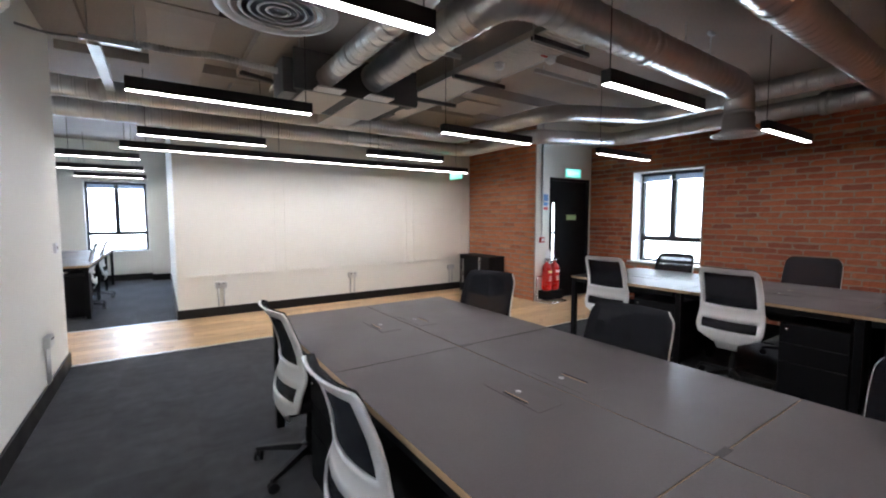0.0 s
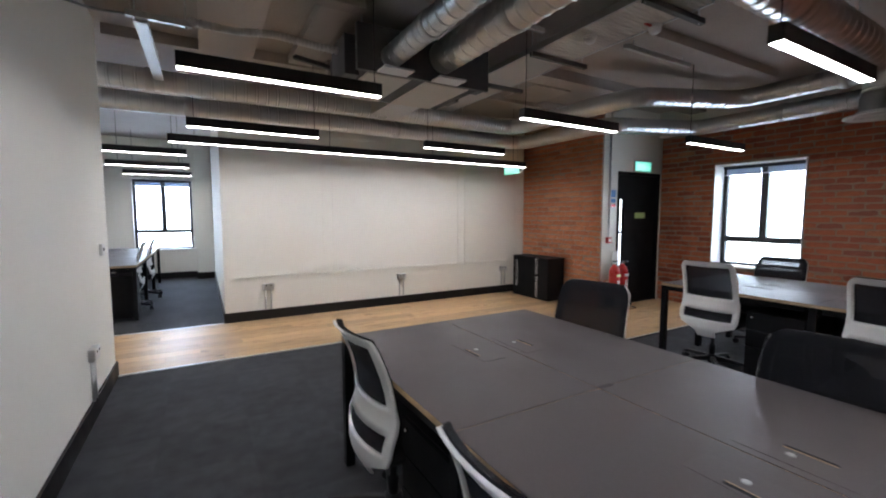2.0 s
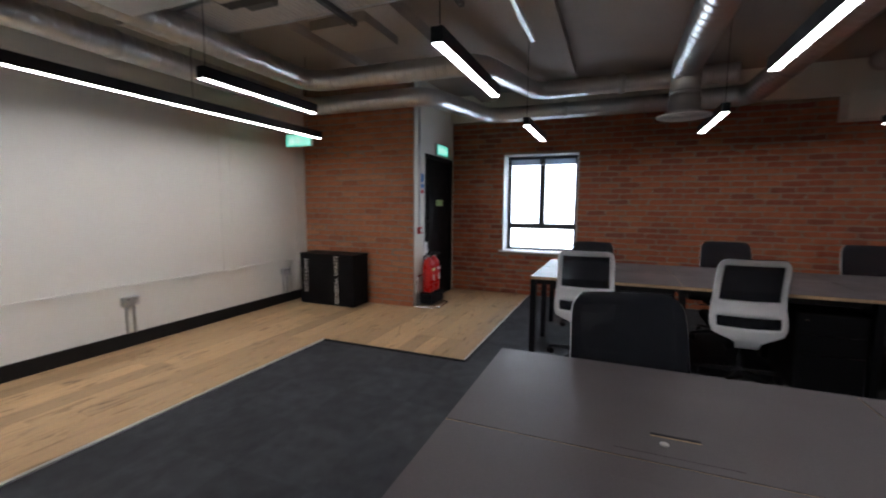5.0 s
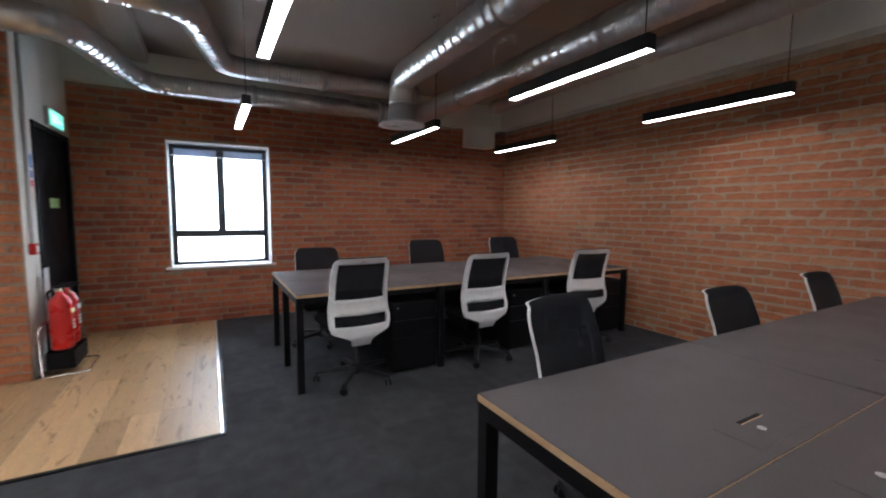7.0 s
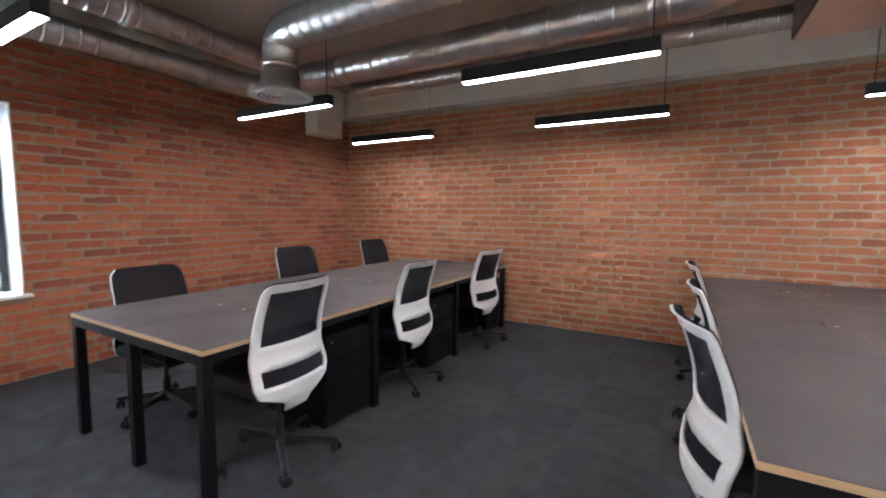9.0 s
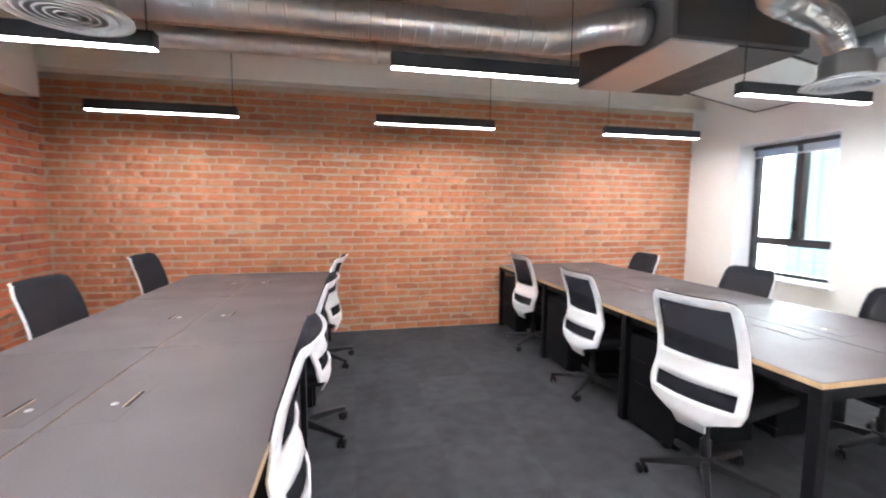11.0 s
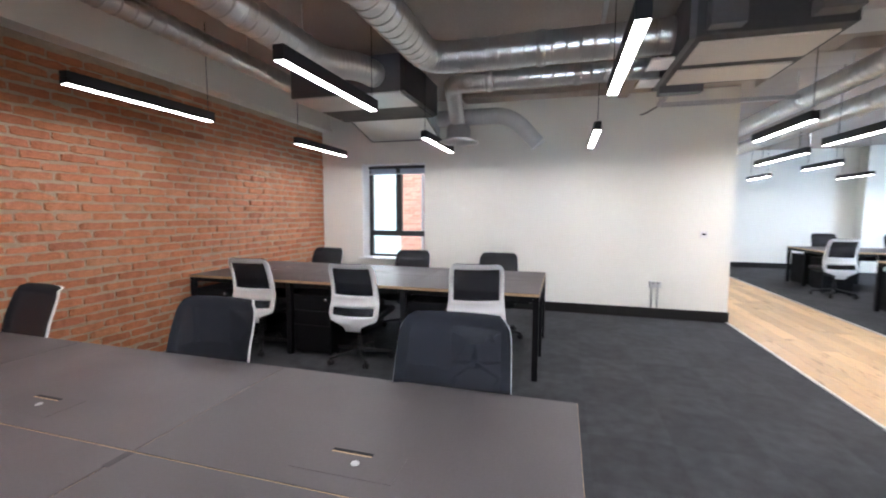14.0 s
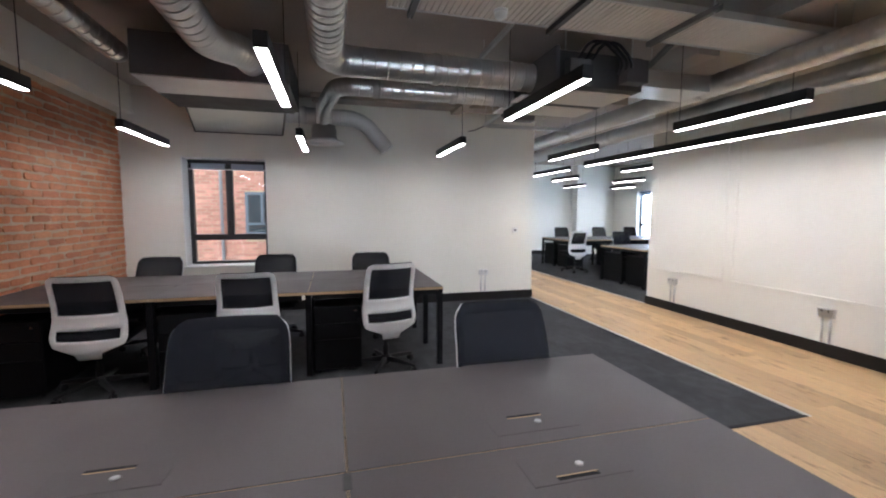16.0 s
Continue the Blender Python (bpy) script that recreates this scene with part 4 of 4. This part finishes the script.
def office_chair():
    t = thing("office_chair", "swivel office chair with white back frame and black mesh", "chair", "office chairs")
    us = [-1, -0.97, -0.92, -0.83, -0.6, -0.3, 0, 0.3, 0.6, 0.83, 0.92, 0.97, 1]
    vs = [0.318, 0.345, 0.368, 0.388, 0.41, 0.43, 0.455, 0.478, 0.52, 0.56, 0.59, 0.63, 0.655, 0.68, 0.74, 0.82, 0.88, 0.93, 0.955, 0.975, 0.988, 1.0]

    def hole(u, v):
        return (abs(u) < 0.83 and 0.68 < v < 0.955) or (abs(u) < 0.80 and 0.478 < v < 0.56)

    part("back_frame", sheet(us, vs, hole, -0.014, 0.014), WHITEP, t, "white plastic back frame", True)
    part("back_mesh", sheet([u * 0.988 for u in us], [0.455, 0.478, 0.52, 0.56, 0.63, 0.68, 0.74, 0.82, 0.88, 0.93, 0.955, 0.975, 0.988, 1.0], lambda u, v: False, 0.003, 0.004, 0.006), MESH, t, "black mesh back", True)
    part("front_lining", sheet([u * 0.99 for u in us], vs, hole, 0.0005, 0.0015), FABRIC, t, "black lining on the front of the frame", True)
    part("maker_plate", box(-0.022, 0.022, -0.292, -0.284, 0.970, 0.981, bevel=0.003), GALVD, t, "small plain grey plate")
    bm = box(-0.245, 0.245, -0.19, 0.27, 0.43, 0.50, bevel=0.03, seg=3)
    part("seat", bm, FABRIC, t, "black upholstered seat", True)
    part("seat_pan", box(-0.20, 0.20, -0.17, 0.21, 0.405, 0.432, bevel=0.01), BLACKP, t)
    part("mechanism", box(-0.085, 0.085, -0.20, 0.12, 0.345, 0.406, bevel=0.012), BLACKP, t, "black tilt mechanism")
    part("lever", tube([(0.07, 0.05, 0.38), (0.25, 0.05, 0.375)], 0.006, 8), BLACKP, t)
    part("column", moved(lathe([(0.026, 0.10), (0.026, 0.22), (0.016, 0.225), (0.016, 0.35)], 14), 0, HUB, 0), BLACKP, t, smooth=True)
    part("hub", moved(lathe([(0.036, 0.055), (0.042, 0.065), (0.042, 0.125), (0.034, 0.135)], 16), 0, HUB, 0), BLACKP, t, smooth=True)
    for k in range(5):
        a = k * 72 + 18
        bm = bmesh.new()
        ring = []
        for d, w, zc, h in ((0.03, 0.024, 0.10, 0.022), (0.15, 0.020, 0.093, 0.017), (0.29, 0.016, 0.078, 0.012), (0.315, 0.010, 0.074, 0.009)):
            ring.append([bm.verts.new((d, sy * w, zc + sz * h)) for sy, sz in ((-1, -1), (1, -1), (0.7, 1), (-0.7, 1))])
        for p, q in zip(ring, ring[1:]):
            for i in range(4):
                bm.faces.new((p[i], p[(i + 1) % 4], q[(i + 1) % 4], q[i]))
        bm.faces.new(ring[0])
        bm.faces.new(ring[-1])
        bmesh.ops.recalc_face_normals(bm, faces=bm.faces)
        bmesh.ops.bevel(bm, geom=bm.edges[:], offset=0.003, segments=1, affect="EDGES")
        leg = part("leg", moved(bm, 0, HUB, 0, 0, 0, a), BLACKP, t)
        cs = bmesh.new()
        for s in (-1, 1):
            w = lathe([(0.012, s * 0.008), (0.029, s * 0.009), (0.030, s * 0.020), (0.022, s * 0.024)], 14, "y")
            tmp = bpy.data.meshes.new("tmp")
            w.to_mesh(tmp)
            w.free()
            cs.from_mesh(tmp)
            bpy.data.meshes.remove(tmp)
        add_box(cs, -0.012, 0.012, -0.008, 0.008, 0.0, 0.045)
        cs.transform(pose(0, HUB, 0, 0, 0, a) @ pose(0.30, 0, 0.03, 0, 0, 35 * k))
        part("caster", cs, BLACKP, leg, "black twin-wheel caster", True)
    return t


# seat centre x, y, the way each chair faces (0: towards +y) and how far its gas lift is raised
CHAIRS = [
    (0.58, 2.10, -89, 0.93), (0.52, 1.01, -90, 0.925), (0.61, -0.16, -95, 0.93),
    (1.66, 2.09, 103, 0.99), (1.60, 0.96, 92, 0.94), (1.60, -0.16, 93, 0.95),
    (3.90, 2.42, -88, 1), (3.89, 1.25, -90, 0.99), (3.86, -0.05, -98, 0.98),
    (4.90, 2.42, 91, 0.955), (4.95, 1.12, 89, 1), (4.95, -0.05, 90, 1.01),
    (-1.25, 8.05, 96, 1.0), (-1.21, 9.1, 92, 1.0),
    (-3.56, 7.33, 92, 1.0), (-5.19, 8.07, -90, 1.0), (-5.19, 9.30, -92, 1.0), (-5.19, 10.4, -88, 1.0), (-2.49, 8.00, -90, 1.0),
]
proto = office_chair()
for x, y, a, tall in CHAIRS[1:]:
    copy_thing(proto, pose(x, y, 0, 0, 0, a) @ Matrix.Diagonal((1, 1, tall, 1)))
proto.matrix_basis = pose(CHAIRS[0][0], CHAIRS[0][1], 0, 0, 0, CHAIRS[0][2]) @ Matrix.Diagonal((1, 1, CHAIRS[0][3], 1))

# desks of the next office
desk_bank(-2.33, -1.0, 7.22, 3, "grey-topped plywood desks in the next office")
desk_bank(-5.20, -3.87, 7.35, 3, "grey-topped plywood desks in the next office")
pedestal(-2.28, -1.75, 7.28, -1)
pedestal(-5.15, -4.62, 7.42, -1)
pedestal(-4.45, -3.92, 7.42, 1)
pedestal(-1.58, -1.05, 7.28, 1)
pedestal(-4.45, -3.92, 8.60, 1)

# ---- door, extinguishers, signs, bins ----
door = thing("door_1", "black fire door with a slim glazed slot, closed", "door", kind="structure")
part("door_leaf", boxes((5.385, 5.435, DOORY + 0.03, DOORY + 0.075, 0.01, 2.03), (5.525, 6.31, DOORY + 0.03, DOORY + 0.075, 0.01, 2.03), (5.435, 5.525, DOORY + 0.03, DOORY + 0.075, 0.01, 0.56), (5.435, 5.525, DOORY + 0.03, DOORY + 0.075, 1.66, 2.03), (5.435, 5.525, DOORY + 0.03, DOORY + 0.075, 1.12, 1.16)), DOORM, door)
part("door_frame", boxes((5.33, 5.383, DOORY - 0.012, DOORY + 0.10, 0, 2.08), (6.313, 6.36, DOORY - 0.012, DOORY + 0.10, 0, 2.08), (5.383, 6.313, DOORY - 0.012, DOORY + 0.10, 2.034, 2.08)), DOORM, door)
part("vision_panel", box(5.435, 5.525, DOORY + 0.045, DOORY + 0.055, 0.56, 1.12), glass_mat("door_glass"), door)
part("vision_panel", box(5.435, 5.525, DOORY + 0.045, DOORY + 0.055, 1.16, 1.66), glass_mat("door_glass"), door)
part("door_sign", box(5.80, 6.05, DOORY + 0.024, DOORY + 0.03, 1.36, 1.45), LABELG, door, "pale green fire door notice")
# added glowing panel on the lobby wall; it only whitens the door's slot
solid("lobby_glow_panel", box(E - 0.012, E - 0.004, 5.22, 6.25, 0.5, 2.0), HAZE, "added glowing panel behind the door's glazed slot", "backdrop", "backdrop")


def exit_sign(x, y, z, rz, label):
    t = thing("exit_sign", label, "exit sign", "exit signs", pose(x, y, z, 0, 0, rz))
    part("housing", box(-0.195, 0.195, -0.02, 0.02, -0.075, 0.085, bevel=0.004), WHITEP, t)
    p = part("panel", box(-0.185, 0.185, -0.026, -0.0205, -0.07, 0.065), EXITG, t, "lit green panel")
    part("pictogram", boxes((-0.03, 0.03, -0.028, -0.0262, -0.045, 0.035), (0.06, 0.13, -0.028, -0.0262, -0.012, 0.006), (-0.14, -0.07, -0.028, -0.0262, -0.045, 0.035)), EXITW, p, "white escape marks")
    return t


exit_sign(5.87, DOORY - 0.021, 2.175, 0, "lit green exit sign over the fire door")
hung = exit_sign(4.306, 5.92, 2.165, -90, "lit green exit sign hung by the long wall")
for x in (-0.12, 0.12):
    part("rod", tube([(x, 0, 0.07), (x, 0, CEIL - 2.16)], 0.003, 6), GALVD, hung)

bin_t = thing("recycling_bin", "black twin waste bin with white lettering", "bin")
part("body", box(4.58, 4.94, 5.34, 6.20, 0.015, 0.69, bevel=0.004), BLACKM, bin_t)
part("lid", boxes((4.575, 4.945, 5.335, 5.765, 0.69, 0.706), (4.575, 4.945, 5.775, 6.205, 0.69, 0.706)), BLACKM, bin_t)
part("plinth", boxes((4.60, 4.92, 5.36, 6.18, 0.004, 0.015)), BLACKP, bin_t)
lettering("lettering", "GENERAL WASTE", 0.085, LABELW, bin_t, Matrix(((0, 0, -1, 4.5785), (0, -1, 0, 5.60), (-1, 0, 0, 0.37), (0, 0, 0, 1))) @ pose(0, 0, 0, 0, 0, 180), "white sideways lettering")
lettering("lettering", "RECYCLING", 0.085, LABELW, bin_t, Matrix(((0, 0, -1, 4.5785), (0, -1, 0, 6.10), (-1, 0, 0, 0.40), (0, 0, 0, 1))) @ pose(0, 0, 0, 0, 0, 180), "white sideways lettering")


def extinguisher(x, y, z, colour, label):
    t = thing("fire_extinguisher", label, "extinguisher", "fire extinguishers", pose(x, y, z))
    part("cylinder", lathe([(0.05, 0.0), (0.075, 0.012), (0.078, 0.03), (0.078, 0.38), (0.06, 0.43), (0.028, 0.455), (0.024, 0.48)], 22), REDP, t, "red painted cylinder", True)
    part("label", lathe([(0.0785, 0.14), (0.0788, 0.145), (0.0788, 0.26), (0.0785, 0.265)], 22), REDP, t)
    part("band", boxes((-0.045, 0.045, -0.082, -0.076, 0.30, 0.335)), colour, t, "pale colour band")
    part("print", boxes((-0.03, 0.03, -0.0835, -0.077, 0.17, 0.185), (-0.03, 0.02, -0.0835, -0.077, 0.20, 0.215), (-0.03, 0.03, -0.0835, -0.077, 0.23, 0.24)), LABELW, t, "white bars of print")
    part("valve", box(-0.02, 0.02, -0.03, 0.03, 0.48, 0.51, bevel=0.004), CHROME, t)
    part("handle", box(-0.012, 0.012, -0.10, 0.04, 0.515, 0.53, bevel=0.004), BLACKP, t, "black squeeze handle")
    part("hose", tube([(0, 0.03, 0.50), (0.06, 0.10, 0.47), (0.085, 0.06, 0.30), (0.085, 0.02, 0.10)], 0.011, 8, bend=0.05), BLACKP, t, smooth=True)
    return t


stand = thing("extinguisher_stand", "chromed tube stand for two fire extinguishers", "stand")
part("base_tube", tube([(4.995, DOORY - 0.05, 0.012), (4.995, DOORY - 0.33, 0.012), (5.44, DOORY - 0.33, 0.012), (5.44, DOORY - 0.05, 0.012)], 0.012, 10, bend=0.06), CHROME, stand, smooth=True)
part("upright", tube([(4.995, DOORY - 0.05, 0.012), (4.995, DOORY - 0.04, 0.42), (5.44, DOORY - 0.04, 0.42), (5.44, DOORY - 0.05, 0.012)], 0.012, 10, bend=0.08), CHROME, stand, smooth=True)
part("shelf", box(5.02, 5.42, DOORY - 0.25, DOORY - 0.065, 0.05, 0.195, bevel=0.004), BLACKM, stand)
part("back_plate", box(5.20, 5.32, DOORY - 0.05, DOORY - 0.042, 0.42, 0.86, bevel=0.003), WHITEP, stand, "white notice plate")
extinguisher(5.12, DOORY - 0.155, 0.195, LABELY, "red fire extinguisher with a cream band")
extinguisher(5.30, DOORY - 0.155, 0.195, LABELW, "red fire extinguisher with a black hose")

call = thing("fire_call_point", "red fire alarm call point on the white wall", "call point")
part("housing", box(5.09, 5.18, DOORY - 0.04, DOORY - 0.0005, 0.985, 1.075, bevel=0.005), REDP, call)
part("pane", box(5.11, 5.16, DOORY - 0.043, DOORY - 0.0405, 1.005, 1.055), LABELW, call, "white push pane")
notice = thing("notice", "blue and white fire action notice", "notice")
part("sheet", box(5.165, 5.30, DOORY - 0.004, DOORY - 0.0005, 1.51, 1.82), LABELW, notice)
part("print", boxes((5.178, 5.287, DOORY - 0.006, DOORY - 0.0045, 1.68, 1.79), (5.178, 5.287, DOORY - 0.006, DOORY - 0.0045, 1.60, 1.66)), LABELB, notice, "blue printed panel")
part("print", boxes((5.178, 5.287, DOORY - 0.006, DOORY - 0.0045, 1.53, 1.58)), REDP, notice, "red printed bar")
conduit = thing("conduit", "white surface conduit up the wall end", "conduit")
part("pipe", tube([(5.135, DOORY - 0.014, 1.075), (5.135, DOORY - 0.014, CEIL)], 0.0135, 10), WHITEP, conduit, smooth=True)


def socket(x, y, z, rz, label, drop):
    t = thing("socket", label, "power socket", "wall sockets", pose(x, y, z, 0, 0, rz))
    part("back_box", box(-0.074, 0.074, -0.038, -0.0005, -0.043, 0.043, bevel=0.004), GALVD, t, "brushed steel box")
    part("face_plate", box(-0.070, 0.070, -0.043, -0.0385, -0.040, 0.040, bevel=0.002), GALV, t)
    for s in (-1, 1):
        part("rocker", box(s * 0.03 - 0.007, s * 0.03 + 0.007, -0.047, -0.0435, 0.012, 0.028), BLACKP, t)
        part("conduit", tube([(s * 0.035, -0.012, -0.043), (s * 0.035, -0.012, -drop)], 0.010, 10), GALVD, t, "galvanised drop conduit", True)
    return t


for x in (0.525, 2.49, 4.51):
    socket(x, N, 0.445, 0, "metal-clad double socket on the long wall", 0.31)
socket(W, 4.02, 0.46, 90, "metal-clad double socket on the white wall", 0.325)
sw = thing("light_switch", "white light switch plate on the white wall", "light switch")
part("plate", box(W + 0.0005, W + 0.022, 4.52, 4.61, 1.095, 1.185, bevel=0.002), WHITEP, sw)
part("rocker", box(W + 0.0225, W + 0.025, 4.545, 4.585, 1.13, 1.155), BLACKP, sw, "small dark display")

# ---- oak planks ----
def plank_mesh(length, width):
    bm = box(-length / 2, length / 2, -width / 2, width / 2, 0.0005, 0.008, bevel=0.0015, seg=1)
    return to_mesh("plank", bm, OAK)


PW = 0.169
plank_sizes = {}
oak_floor = solid("oak_floor", boxes((FARW, STUB, 4.902, N - 0.018, 0.0, 0.0004), (3.402, E - 0.02, 3.39, DOORY, 0.0, 0.00045), (3.402, STUB, DOORY, 4.902, 0.0, 0.0004)), DUCTBLK, "oak plank walkway from the next office to the door", "wood floor")
rnd = random.Random(11)


def lay(x0, x1, y0, y1):
    y = y0
    while y < y1 - 0.02:
        w = min(PW, y1 - y)
        x = x0
        length = rnd.choice((0.5, 0.9, 1.3))
        while x < x1 - 0.02:
            ln = min(length, x1 - x)
            if x1 - (x + ln) < 0.25:
                ln = x1 - x
            key = (round(ln, 3), round(w, 3))
            if key not in plank_sizes:
                plank_sizes[key] = plank_mesh(ln - 0.0015, w - 0.0015)
            ob = new("plank", plank_sizes[key])
            ob.parent = oak_floor
            ob.location = (x + ln / 2, y + w / 2, 0.0)
            x += ln
            length = rnd.choice((1.2, 1.5, 1.8))
        y += PW


lay(FARW + 0.02, STUB - 0.005, 4.902, N - 0.018)
lay(3.402, E - 0.02, 3.39, 4.628)
lay(3.402, STUB + 0.005, 4.628, 4.902)

# ---- bricks ----
BL, BH, GAP = 0.262, 0.0775, 0.012


def brick_shape(length, seed, height=BH):
    """One hand-made brick slip, lying in the x-z plane and facing -y: rounded corners, ragged edges, a hollow or bulging face."""
    r = random.Random(seed)
    w, h = (length - 0.012) / 2, (height - GAP) / 2
    nx = 6
    lean, proud = r.uniform(-0.003, 0.005), r.uniform(0.007, 0.012)
    sag = r.uniform(-0.005, 0.005)
    top, bot = [], []
    for i in range(nx + 1):
        u = -1 + 2 * i / nx
        x = w * math.copysign(abs(u) ** 0.85, u)
        drop = 0.005 if i in (0, nx) else 0.0
        wave = sag * (1 - u * u)
        top.append((x, h - drop + wave + r.uniform(-0.008, 0.002)))
        bot.append((x, -h + drop * 0.7 + wave + r.uniform(-0.002, 0.007)))
    v, f = [], []
    for k, row in enumerate((bot, top)):
        for i, (x, z) in enumerate(row):
            edge = 0.004 if i in (0, nx) else 0.0
            v.append((x * 0.985, -proud + edge + (lean if k else -lean) + r.uniform(-0.0035, 0.0035), z * 0.95))
    for x, z in bot + top:
        v.append((x, 0.006, z))
    m = nx + 1
    for i in range(nx):
        f.append((i, i + 1, m + i + 1, m + i))
        f.append((2 * m + i, 2 * m + i + 1, i + 1, i))
        f.append((m + i, m + i + 1, 3 * m + i + 1, 3 * m + i))
    f += [(0, m, 3 * m, 2 * m), (nx, 2 * m + nx, 3 * m + nx, m + nx)]
    return v, f


SHAPES = [brick_shape(BL, k) for k in range(24)]
SHAPE_MESHES, DARK_MESHES = [], []
for kept, material in ((SHAPE_MESHES, BRICK), (DARK_MESHES, BRICK_D)):
    for v, f in SHAPES:
        me = bpy.data.meshes.new("brick")
        me.from_pydata(v, [], f)
        me.materials.append(material)
        kept.append(me)


def lay_bricks(wall, m, length, height, holes, near, seed, label, meshes=SHAPE_MESHES, rest=BRICK_J):
    """Bricks in stretcher bond on a wall whose face is the local x-z plane at pose m. Those whose centre is in near are objects; the rest one mesh."""
    r = random.Random(seed)
    v_all, f_all = [], []
    for row in range(int(height / BH)):
        z = (row + 0.5) * BH
        x = -BL * (0.5 if row % 2 else 0.0) + r.uniform(-0.035, 0.035)
        while x < length:
            x0, x1 = max(x, 0.0), min(x + BL, length)
            x += BL
            spans = [(x0, x1)]
            for h0, h1, z0, z1 in holes:
                if z + BH / 2 > z0 and z - BH / 2 < z1:
                    spans = [s for a, b in spans for s in ((a, min(b, h0)), (max(a, h1), b)) if s[1] - s[0] > 0.03]
            for a, b in spans:
                if b - a < 0.03:
                    continue
                c, sx = (a + b) / 2, (b - a) / BL
                k = r.randrange(len(SHAPES))
                dy, tilt = r.uniform(-0.003, 0.003) - (0.004 if r.random() < 0.10 else 0.0), r.uniform(-0.9, 0.9)
                local = pose(c, dy + 0.002, z + r.uniform(-0.003, 0.003), 0, tilt, 0) @ Matrix.Diagonal((sx, 1, 1, 1))
                if near[0] < c < near[1] and near[2] < z < near[3]:
                    ob = new("brick", meshes[k])
                    ob.parent = wall
                    ob.matrix_basis = m @ local
                else:
                    base = len(v_all)
                    full = m @ local
                    v_all += [tuple(full @ Vector(p)) for p in SHAPES[k][0]]
                    f_all += [tuple(base + i for i in q) for q in SHAPES[k][1]]
    me = bpy.data.meshes.new("brickwork")
    me.from_pydata(v_all, [], f_all)
    me.materials.append(rest)
    ob = new("brickwork", me)
    ob.parent = wall
    tagged(ob, label, kind="stuff")


# each local frame: x along the wall as seen from the room, facing the room along -y
lay_bricks(wall_south, pose(E, S, 0, 0, 0, 180), E - W, TOPB, (), (2.0, 4.6, 0.75, 2.7), 1, "orange-red brick slips")
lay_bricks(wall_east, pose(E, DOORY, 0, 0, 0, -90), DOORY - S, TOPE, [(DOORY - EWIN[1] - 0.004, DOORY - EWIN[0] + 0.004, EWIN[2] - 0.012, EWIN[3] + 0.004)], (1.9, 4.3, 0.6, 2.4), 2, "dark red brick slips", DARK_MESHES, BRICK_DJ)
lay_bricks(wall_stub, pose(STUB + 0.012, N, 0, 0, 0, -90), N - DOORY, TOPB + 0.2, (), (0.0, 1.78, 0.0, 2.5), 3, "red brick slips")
